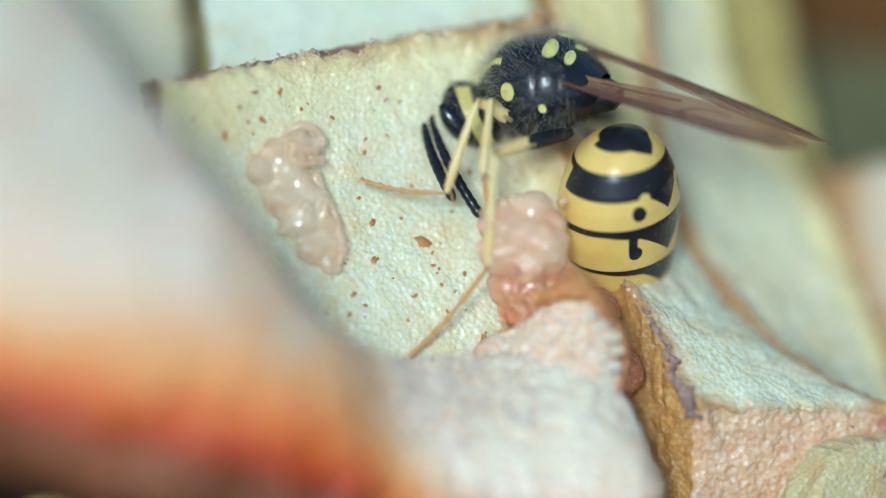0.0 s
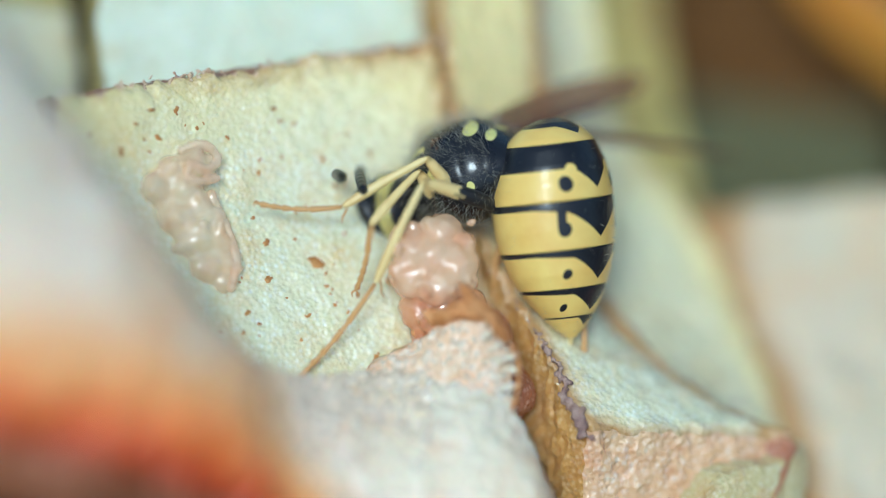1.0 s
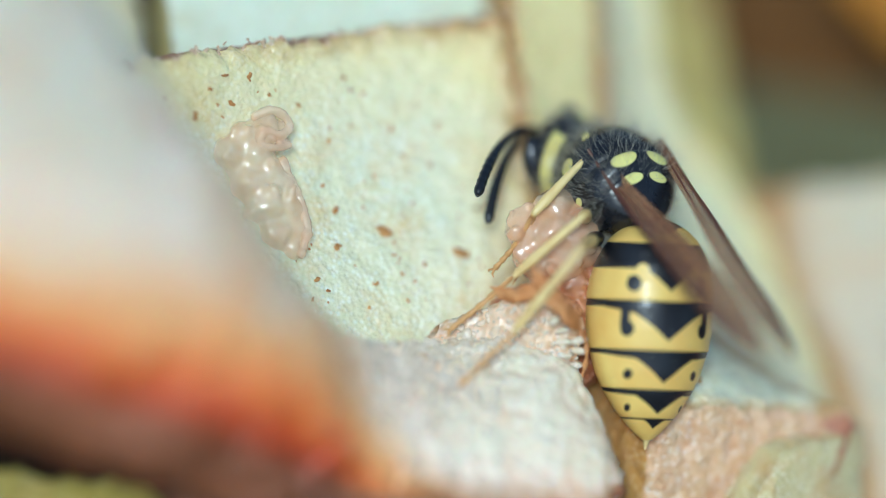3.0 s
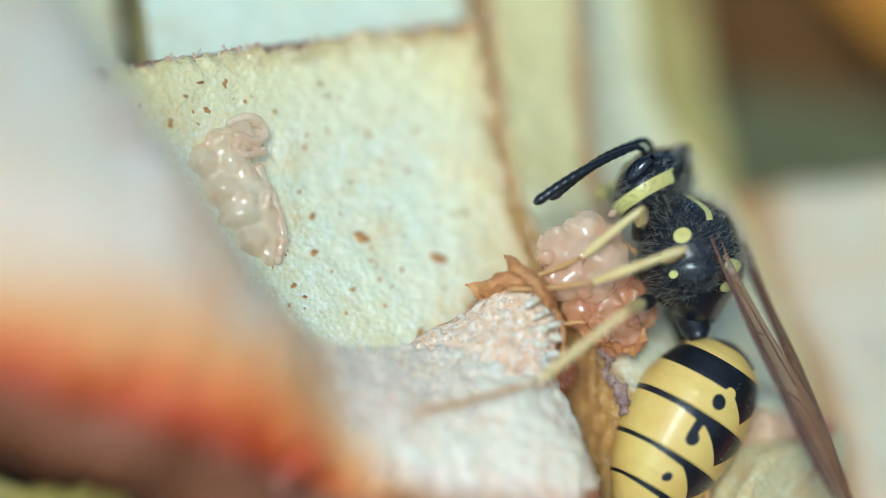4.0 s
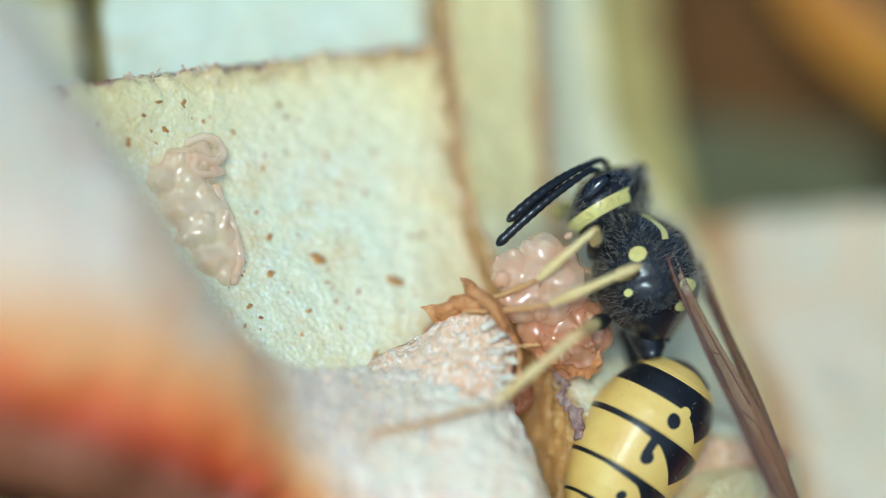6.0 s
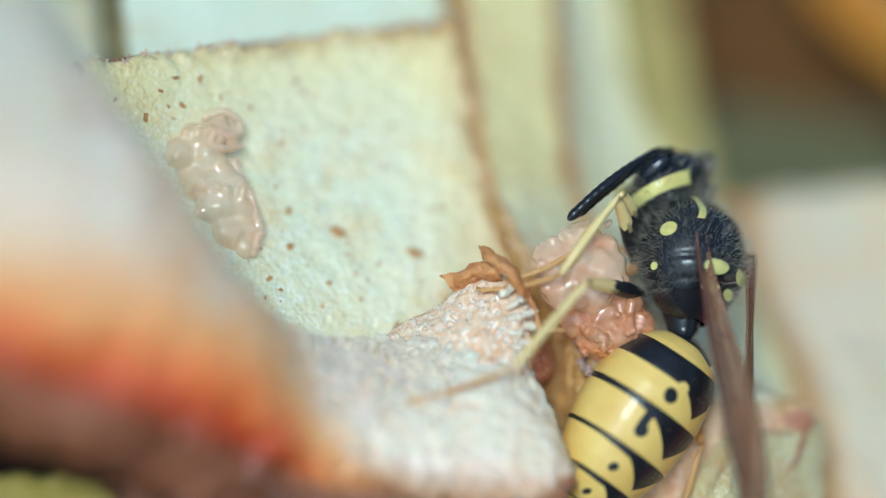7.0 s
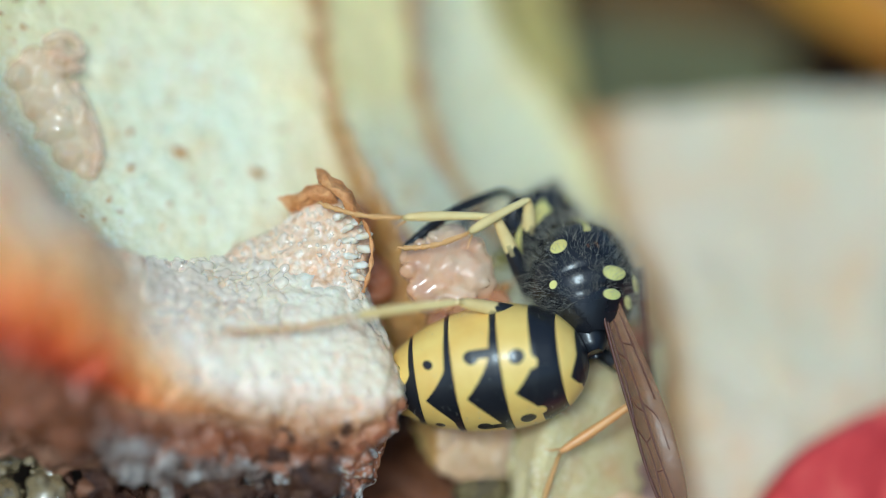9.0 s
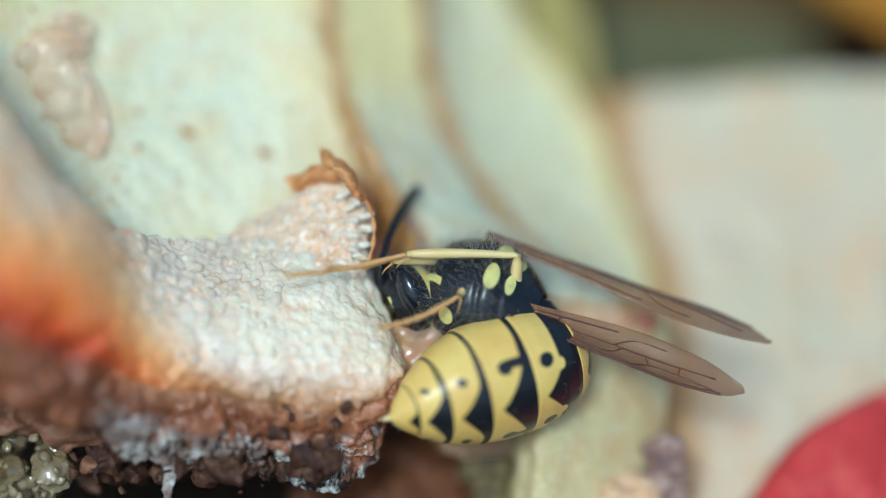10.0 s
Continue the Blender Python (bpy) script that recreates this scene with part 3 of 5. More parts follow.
def long_slice():
    ob = thing("apple_slice", plan(500, 1080, 2), "long crumbly apple slice with orange red skin side", "apple slice")
    n = 340
    up, lo = smooth_line([plan(*p) for p in UPPER], 1600), smooth_line([plan(*p) for p in LOWER], 1600)
    pick = [int(1599 * (i / (n - 1))**0.62) for i in range(n)]
    up, lo = up[pick], lo[pick]
    rows, across, under, mould = [], [], [], []
    m_top, m_side, m_back = 96, 44, 20
    for i in range(n):
        s = pick[i] / 1599
        side = lo[i] + np.array([-0.2, -2.6, -1.6])
        back = up[i] + np.array([0.3, -1.0, -2.6 - 1.2 * (1 - s)])
        row = []
        for j in range(m_top):
            t = j / (m_top - 1)
            p = up[i] * (1 - t) + lo[i] * t
            p = p + np.array([0, 0.15, 1.75 - 0.85 * (1 - s)]) * (math.sin(math.pi * t)**0.8) * (0.7 + 0.8 * (1 - s))
            row.append(p)
            # the coloured margin along the skin is wider on the near part than at the crumbly end
            end = min(1, max(0, (p[0] + 6.5) / 4.0))
            near = min(1, max(0, (4.2 - p[1]) / (4.2 - lo[i][1])))
            blush = 0.46 * math.exp(-((p[0] + 9.3) / 3.6)**2)
            across.append(max(blush, 0.14 * min(1, max(0, (p[0] + 13) / 4)), (1 - end) * near**1.45 * 0.96 + end * t ** 3.5 * 0.60))
            under.append(end * 0.75 * max(0.0, (t - 0.68) / 0.32)**1.6)
            mould.append(0)
        for j in range(1, m_side + 1):
            t = j / m_side
            p = lo[i] * (1 - t) + side * t + np.array([0, -0.3, 0.5]) * math.sin(math.pi * t) * 0.8
            row.append(p)
            across.append(1.0 if p[0] < -7 else 0.50 + 0.50 * max(0, (-5 - p[0]) / 2))
            under.append(min(1, 0.75 + t * 1.5) if p[0] > -7 else min(1, max(0, t * 5)))
            mould.append(min(1, max(0, (t - 0.25) * 4)) * min(1, max(0, (p[0] + 7.2) / 2.0)))
        for j in range(1, m_back + 1):
            t = j / m_back
            row.append(side * (1 - t) + back * t)
            across.append(max(0.1, 1.0 - 1.6 * t))
            under.append(max(0, 1.0 - 1.6 * t))
            mould.append(min(1, max(0, (p[0] + 7.2) / 2.0)))
        rows.append(row)
    g = np.array(rows)
    m = g.shape[1]
    # the end is rounded off
    for i in range(n):
        s = pick[i] / 1599
        if s > 0.92:
            c = g[i].mean(axis=0)
            g[i] = c + (g[i] - c) * math.sqrt(max(0.02, 1 - 0.97 * ((s - 0.92) / 0.08)**2))
    du, dv = np.gradient(g, axis=0), np.gradient(g, axis=1)
    nn = np.cross(dv, du)
    nn /= np.linalg.norm(nn, axis=2, keepdims=True) + 1e-9
    if nn[:, :m_top, 2].mean() < 0:
        nn = -nn
    for i in range(n):
        s = pick[i] / 1599
        k = 0.25 + 0.75 * min(1, max(0, (s - 0.42) / 0.15))
        for j in range(m):
            p = g[i, j].copy()
            crumb = noise.voronoi(Vector(p) * 1.5)[0][0]
            crumb2 = noise.voronoi(Vector(p) * 2.9)[0][0]
            rough = 0.45 + 0.55 * max(0, 1 - j / 45) + 1.2 * max(0, (j - 70) / 26) if j < m_top else 1.9
            amp = 0.22 * (0.4 - crumb**2) + 0.13 * (0.4 - crumb2**2) + 0.30 * fbm(p, 0.5, 4)
            g[i, j] = p + nn[i, j] * amp * k * rough
    faces = grid_faces(n, m, close_j=True)
    faces.append(tuple(range(m)))
    faces.append(tuple(range((n - 1) * m, n * m))[::-1])
    top = [f for f in faces[:-2] if max(k % m for k in f) < m_top]
    kept = set(top)
    side = [f for f in faces if f not in kept]
    v = rest(g, ob)
    for name, fs, label in (("flesh", top, "crumbly white to orange flesh"), ("skin", side, "browned mouldy skin side")):
        used = sorted({k for f in fs for k in f})
        place = {k: i for i, k in enumerate(used)}
        part(name, mesh_of(name, v[used], [tuple(place[k] for k in f) for f in fs], [CRUMB], attrs={"across": np.array(across)[used], "under": np.array(under)[used], "mould": np.array(mould)[used]}), ob, label)
    # glassy grains along the crest
    rng = random.Random(31)
    rows = [i for i in range(n) if -5.4 < g[i, 0, 0] < -0.6]
    balls = []
    for _ in range(430):
        c = g[rng.choice(rows), min(m_top - 1, int(abs(rng.gauss(0, 24))))]
        balls.append((*(c + np.array([0, 0, 0.02])), rng.uniform(0.07, 0.20)))
    fused("grain", lumps(balls, 31, rough=0.07, sub=2), ob, JELLY_CLEAR, 0.06, "glassy pale grains")
    # grey clumps of mould and a drip under the near edge
    rows = [i for i in range(n) if -6.6 < g[i, 0, 0] < -1.4]
    balls = []
    for _ in range(340):
        c = g[rng.choice(rows), m_top + int(m_side * rng.uniform(0.40, 1.0))]
        balls.append((*(c + np.array([rng.gauss(0, 0.08), rng.gauss(-0.05, 0.1), rng.gauss(0.05, 0.08)])), rng.uniform(0.05, 0.18)))
    c = g[rows[len(rows) * 45 // 100], m_top + m_side - 2]
    balls += [(c[0] + 0.05 * math.sin(k), c[1] - 0.28 * k, c[2] + 0.1, 0.30 - 0.03 * k) for k in range(7)]
    fused("mould", lumps(balls, 33, rough=0.10, sub=2), ob, GREY_MOULD, 0.05, "grey white mould with black specks")
    return ob


long_slice()


def torn_flap():
    """The torn crumbly flap at the slice's end and the dry curl on it; it is bent aside by the wasp for a while."""
    ob = thing("torn_flap", plan(800, 650, 0.6), "torn crumbly flap of apple flesh with dry brown curl", "apple flesh")
    n, m = 60, 44
    base = smooth_line([plan(*p) for p in [(625, 695, 0.5), (750, 712, 1.1), (845, 750, 1.5), (890, 760, 1.3)]], n)
    tip = smooth_line([plan(*p) for p in [(655, 640, 0.2), (735, 600, 0.2), (822, 535, 0.5), (908, 600, 0.9), (905, 690, 1.0)]], n)
    pts, across = [], []
    for i in range(n):
        for j in range(m):
            t = j / (m - 1)
            if t <= 0.5:
                q, side = t * 2, 1
            else:
                q, side = 2 - t * 2, -1
            p = base[i] * (1 - q) + tip[i] * q + np.array([0, 0, 0.55 * side * math.sqrt(max(0, 1 - q * q))])
            p = p + np.array(noise.noise_vector(Vector(p) * 1.5)) * 0.16
            crumb = noise.voronoi(Vector(p) * 2.6)[0][0]
            p[2] += (0.30 * (0.45 - crumb)) * side
            pts.append(p)
            across.append(0.42 + 0.30 * max(0, q - 0.05) * (0.6 + 0.4 * (i / n)) + 0.16 * noise.noise(Vector(p) * 1.2))
    part("flesh", mesh_of("flesh", rest(pts, ob), grid_faces(n, m), [FLAP_FLESH], attrs={"across": across, "under": np.zeros(len(pts)), "mould": np.zeros(len(pts))}), ob)
    flap = pts
    rim = smooth_line([plan(*p) for p in [(860, 545, 1.5), (892, 580, 1.6), (912, 625, 1.7), (912, 670, 1.8), (898, 720, 1.9)]], 30)
    pts, faces = tube(rim, [0.07 + 0.03 * math.sin(i * 1.3) for i in range(30)], 8)
    part("rim", mesh_of("rim", rest(pts, ob), faces, [CURL]), ob, "thin brown dried rim")
    rng = random.Random(41)
    for i in range(12):
        row, col = divmod(i, 2)
        c = rim[min(28, 5 + 4 * row + 2 * col)] + np.array([-0.27 - 0.44 * col + rng.uniform(-0.08, 0.08), rng.uniform(-0.06, 0.06), -0.10 - 0.12 * col + rng.uniform(-0.03, 0.05)])
        long, short = rng.uniform(0.24, 0.36), rng.uniform(0.12, 0.16)
        bm = bmesh.new()
        bmesh.ops.create_icosphere(bm, subdivisions=2, radius=1.0)
        for v in bm.verts:
            v.co = Vector((v.co.x * long, v.co.y * short, v.co.z * 0.13)) + Vector(noise.noise_vector(v.co * 1.2 + Vector((i, 0, 0)))) * 0.06
        turn = Matrix.Rotation(0.5 - 0.16 * row + rng.uniform(-0.3, 0.3), 4, 'Z')
        me = mesh_of("cell", rest([np.array(turn @ v.co) + c for v in bm.verts], ob), [tuple(v.index for v in f.verts) for f in bm.faces], [CRUMB], attrs={"across": [0.12] * len(bm.verts), "under": [0.0] * len(bm.verts), "mould": [0.0] * len(bm.verts)})
        bm.free()
        part("cell", me, ob, "pale swollen flesh cell")
    balls = []
    front = [p for k, p in enumerate(flap) if 8 < k % m < 22]
    for _ in range(170):
        c = rng.choice(front)
        balls.append((*(c + np.array([0, 0, 0.01])), rng.uniform(0.045, 0.12)))
    fused("grain", lumps(balls, 37, rough=0.04, sub=2), ob, JELLY_CLEAR, 0.04, "glassy pale grains")
    for line_a, line_b, seed in (([(740, 545, 0.3), (770, 542, 0.7), (800, 528, 0.9), (840, 520, 0.8)], [(775, 585, 0.0), (790, 575, 0.5), (810, 560, 0.8), (850, 560, 1.0)], 1),
                                 ([(812, 494, 0.5), (835, 505, 1.2), (870, 530, 1.5), (900, 575, 1.3)], [(815, 525, 1.2), (840, 535, 1.7), (862, 560, 1.9), (890, 600, 1.5)], 2)):
        a, b = smooth_line([plan(*p) for p in line_a], 26), smooth_line([plan(*p) for p in line_b], 26)
        pts = []
        for i in range(26):
            for j in range(24):
                t = j / 23
                q, side = (t * 2, 1) if t <= 0.5 else (2 - t * 2, -1)
                p = a[i] * (1 - q) + b[i] * q + np.array([0, 0, 0.30 * math.sin(q * math.pi) + 0.05 * side])
                pts.append(p + np.array(noise.noise_vector(Vector(p) * 2.5 + Vector((seed, 0, 0)))) * 0.12 + np.array(noise.noise_vector(Vector(p) * 7)) * 0.04)
        part("curl", mesh_of("curl", rest(pts, ob), grid_faces(26, 24), [CURL]), ob, "dry papery brown curl")
    return ob


FLAP = torn_flap()


# ---------------------------------------------------------------- scraps at the foot of the heap
def scraps():
    rng = random.Random(8)
    ob = thing("rotten_scrap", plan(780, 640, -1.8), "reddish brown wet rotten flesh in the hollow", "apple flesh")
    fused("pulp", lumps([(*plan(a, b, w), r) for a, b, w, r in [(790, 610, -2.0, 0.9), (840, 590, -1.6, 0.9), (860, 640, -0.8, 1.0), (800, 680, -0.9, 1.3), (890, 700, -1, 1.2), (870, 590, -1.4, 0.8)]], 5, rough=0.25), ob, RUST, 0.12)
    ob = thing("rotten_scrap", plan(420, 1120, 2.0), "dark brown rotten crumbs under the apple slice", "apple flesh")
    balls = [(*plan(rng.uniform(380, 860), rng.uniform(985, 1090), rng.uniform(1.2, 3.4)), rng.uniform(0.25, 0.55)) for _ in range(110)]
    balls += [(x + rng.gauss(0, 0.4), y + rng.gauss(0, 0.4), z + rng.uniform(0.1, 0.6), rng.uniform(0.08, 0.22)) for x, y, z, r in balls * 4]
    fused("pulp", lumps(balls, 6, rough=0.3, sub=2), ob, MOULDY, 0.08)
    ob = thing("rotten_scrap", plan(160, 1010, 3.0), "brown crumbly rotten flesh under the red skin", "apple flesh")
    balls = [(*plan(rng.uniform(170, 430), rng.uniform(925, 1010), rng.uniform(2.2, 3.4)), rng.uniform(0.4, 0.9)) for _ in range(46)]
    balls += [(x + rng.gauss(0, 0.5), y + rng.gauss(0, 0.5), z + rng.uniform(0.2, 0.8), rng.uniform(0.12, 0.35)) for x, y, z, r in balls * 3]
    fused("pulp", lumps(balls, 16, rough=0.3, sub=2), ob, CRUST, 0.11)
    ob = thing("wet_pulp", plan(260, 1100, 2), "glassy wet yellow apple pulp below the slice", "apple flesh")
    balls = [(*plan(rng.uniform(170, 345), rng.uniform(1000, 1180), rng.uniform(1.0, 3.0)), rng.uniform(0.3, 0.7)) for _ in range(40)]
    balls += [(x + rng.gauss(0, 0.4), y + rng.gauss(0, 0.4), z + rng.uniform(0.1, 0.6), rng.uniform(0.08, 0.22)) for x, y, z, r in balls * 6]
    fused("pulp", lumps(balls, 7, rough=0.15, sub=2), ob, JELLY_AMBER, 0.065)
    ob = thing("apple_peel", plan(60, 960, 4), "yellow peel scrap below the long slice", "peel")
    slab(ob, [(-160, 905, 4), (-150, 990, 4.5), (-140, 1100, 5)], [(50, 893, 3.5), (150, 950, 4.2), (178, 1030, 4.6), (150, 1120, 5)], 2.0, (OLD_YELLOW, OLIVE, GREEN_SKIN), 24, 24, ragged=0.6, stain=faint, seed=12)
    ob = thing("apple_peel", plan(1300, 1150, -1), "pale green peel scrap below the wedge", "peel")
    slab(ob, [(1290, 850, -0.4), (1228, 960, 0.2), (1200, 1150, 0.4), (1190, 1400, 0.8)], [(1450, 800, -3.0), (1440, 960, -2.6), (1420, 1150, -2.2), (1400, 1400, -1.5)], 1.6, (SCRAP, SCRAP, GREEN_SKIN), 34, 44, bulge=0.3, stain=faint, seed=15)
    ob = thing("twig", plan(1120, 1130, -1), "olive brown woody twig stub in the heap", "twig")
    line = smooth_line([plan(*p) for p in [(1108, 1060, -1.0), (1118, 1130, -0.8), (1135, 1220, -0.6), (1150, 1340, -0.4)]], 24)
    pts, faces = tube(line, [0.75 + 0.12 * math.sin(i * 0.9) + (0.2 if i < 3 else 0) for i in range(24)], 20)
    part("stub", mesh_of("stub", rest([np.array(q) + np.array(noise.noise_vector(Vector(q) * 3)) * 0.12 for q in pts], ob), faces, [BARK]), ob)
    # a dark sheet that fills the gap, its shadow painted as brown
    ob = thing("rotten_scrap", plan(1000, 1130, -3), "dark brown rotten peel, the gap's shadow in its colour", "apple flesh")
    slab(ob, [(760, 900, -5), (760, 1060, -2), (740, 1300, 0)], [(1100, 960, -5), (1120, 1060, -3), (1130, 1300, -1)], 2.0, (SHADE_BROWN, DARK, DARK), 40, 40, lump=0.4, stain=faint, seed=13)
    ob = thing("apple_peel", plan(1700, 1100, -3), "shiny red apple skin, a peel lying skin side up", "peel")
    slab(ob, [(1420, 1420, 1), (1560, 1180, -1.5), (1680, 1010, -2.6), (1850, 910, -4), (2100, 840, -6)], [(1500, 1900, 1), (1760, 1700, 0), (2000, 1500, -1), (2200, 1400, -2), (2400, 1300, -4)], 2.0, (RED_SKIN, RED_SKIN, PALE), 50, 50, bulge=1.4, lump=0.08, ragged=0.1, names=("skin", "cut_edge", "flesh"), seed=14)
    ob = thing("rotten_scrap", plan(1430, 1080, 0.5), "purple brown shrivelled crumb on the slice", "apple flesh")
    balls = [(*plan(rng.uniform(1405, 1460), rng.uniform(1030, 1130), rng.uniform(-2.2, -0.6)), rng.uniform(0.25, 0.5)) for _ in range(24)]
    fused("pulp", lumps(balls, 9, rough=0.3, sub=2), ob, PURPLE, 0.08)
    ob = thing("apple_crumb", plan(1370, 1130, 0.5), "small pink crumb of apple flesh", "apple flesh")
    balls = [(*plan(rng.uniform(1325, 1405), rng.uniform(1095, 1190), rng.uniform(-1.6, 0)), rng.uniform(0.35, 0.7)) for _ in range(16)]
    fused("crumb", lumps(balls, 10, rough=0.2, sub=2), ob, PINKISH, 0.1)
    ob = thing("rotten_scrap", plan(985, 700, 0.5), "purple brown shrivelled rim crumbs on the wedge", "apple flesh")
    balls = []
    edge = smooth_line([plan(*p) for p in [(905, 520, -1.6), (940, 575, -1.0), (972, 622, -0.5), (992, 660, -0.15), (1000, 700, 0.1), (1018, 735, 0.35), (1040, 772, 0.5)]], 60)
    for i, c in enumerate(edge):
        big = 0.03 + 0.05 * max(0, min(1, (i - 14) / 25))
        for _ in range(3):
            balls.append((*(c + np.array([rng.gauss(0, big * 1.6), rng.gauss(0, big * 1.6), rng.uniform(-0.10, 0.05)])), big * rng.uniform(0.3, 1.7)))
    fused("pulp", lumps(balls, 11, rough=0.08, sub=2), ob, PURPLE, 0.05)


SCRAP = flesh("scrap_flesh", (0.72, 0.58, 0.30), (0.68, 0.60, 0.32), (0.62, 0.34, 0.13), glint=0.4)
OLD_YELLOW = flesh("old_yellow_flesh", (0.50, 0.38, 0.07), (0.42, 0.34, 0.07), (0.36, 0.18, 0.03), glint=0.1)
JELLY_AMBER = jelly("amber_jelly", (0.22, 0.14, 0.045), (0.46, 0.37, 0.22), 0.3)
BARK = browned("stem_bark", (0.26, 0.20, 0.08), (0.14, 0.10, 0.04), (0.04, 0.03, 0.02))
scraps()

# ---------------------------------------------------------------- the wasp
# Built in its own space in mm: x ahead, y to its left, z up its back; the origin is the middle of the thorax.


def own(points):
    return np.asarray(points, float).reshape(-1, 3) * MM


def ellipsoid(n, m, shape):
    """A closed grid round the x axis: shape(s, th) gives the point for s 0..1 and angle th (0 is up)."""
    pts = [shape(i / (n - 1), 2 * math.pi * j / m) for i in range(n) for j in range(m)]
    return pts, grid_faces(n, m, close_j=True)


def hairs(points, outward, count, length, rng, lean=0.5, width=0.012):
    """Fine tapering hairs on given points."""
    v, f = [], []
    for _ in range(count):
        k = rng.randrange(len(points))
        p, o = np.array(points[k]), np.array(outward[k])
        d = o + np.array([rng.gauss(0, lean) for _ in range(3)])
        d /= np.linalg.norm(d)
        side = np.cross(d, (0.3, 0.5, 0.8))
        side /= np.linalg.norm(side)
        other = np.cross(d, side)
        ln = length * rng.uniform(0.5, 1.3)
        b = len(v)
        bend = np.array([rng.gauss(0, 0.1) for _ in range(3)]) * ln
        for th in (0, 2.1, 4.2):
            v.append(p + (side * math.cos(th) + other * math.sin(th)) * width)
        for th in (0, 2.1, 4.2):
            v.append(p + d * ln * 0.6 + bend * 0.3 + (side * math.cos(th) + other * math.sin(th)) * width * 0.7)
        v.append(p + d * ln + bend)
        for a in range(3):
            c = (a + 1) % 3
            f += [(b + a, b + c, b + 3 + c, b + 3 + a), (b + 3 + a, b + 3 + c, b + 6)]
    return v, f


def spot_field(p, spots):
    """Greater than zero inside any of the spots (centre, radii), mirrored to both sides."""
    best = -1.0
    for c, r in spots:
        for sgn in (1, -1):
            d = 1 - math.sqrt(((p[0] - c[0]) / r[0])**2 + ((p[1] - c[1] * sgn) / r[1])**2 + ((p[2] - c[2]) / r[2])**2)
            best = max(best, d * 0.3)
    return best


def thorax_shape(s, th):
    x = 2.25 - 4.5 * s
    prof = math.sin(math.pi * min(1, max(0, s * 0.94 + 0.03)))**0.55
    half_w, up, low = 1.62 * prof, 1.55 * prof, 1.5 * prof
    if s > 0.68:
        up *= 1 - 0.55 * ((s - 0.68) / 0.32)**1.4
    if s < 0.25:
        up *= 1 - 0.25 * ((0.25 - s) / 0.25)
    y, z = math.sin(th), math.cos(th)
    k = 1 + 0.03 * math.sin(3 * math.pi * s) * z
    p = np.array([x, y * half_w * k, z * (up if z > 0 else low) * k])
    if z > 0:
        p[2] -= 0.09 * math.exp(-((s - 0.62) / 0.025)**2) + 0.07 * math.exp(-((s - 0.78) / 0.02)**2)
    return p


def thorax(ob):
    n, m = 90, 96
    pts, faces = ellipsoid(n, m, thorax_shape)
    spots = [((-0.85, 0.56, 1.45), (0.26, 0.38, 0.9)), ((-1.42, 0.42, 1.1), (0.15, 0.32, 0.9)), ((0.45, 1.35, 0.35), (0.28, 0.6, 0.26)), ((-0.7, 1.45, -0.2), (0.13, 0.5, 0.14))]
    mark = []
    for p in pts:
        f = spot_field(p, spots)
        # the two bands of the pronotum run from the neck back to the wing roots
        line = abs(abs(p[1]) - (0.45 + 0.42 * (2.0 - p[0])))
        if p[2] > 0.1 and 0.75 < p[0] < 1.95:
            f = max(f, 0.085 - line)
        mark.append(f)
    pts = [np.array(p) * (1.06, 1.28, 1.25) for p in pts]
    part("thorax", mesh_of("thorax", own(pts), faces, [CHITIN], attrs={"mark": mark}), ob, "black thorax with yellow spots")
    rng = random.Random(2)
    src = [p for p in pts if p[0] > -1.6]
    out = [np.array([p[0] * 0.25, p[1], p[2]]) / (np.linalg.norm([p[0] * 0.25, p[1], p[2]]) + 1e-6) for p in src]
    v, f = hairs(src, out, 3000, 0.66, rng, 0.30, 0.0042)
    part("hair", mesh_of("hair", own(v), f, [HAIR]), ob, "fine grey hair")


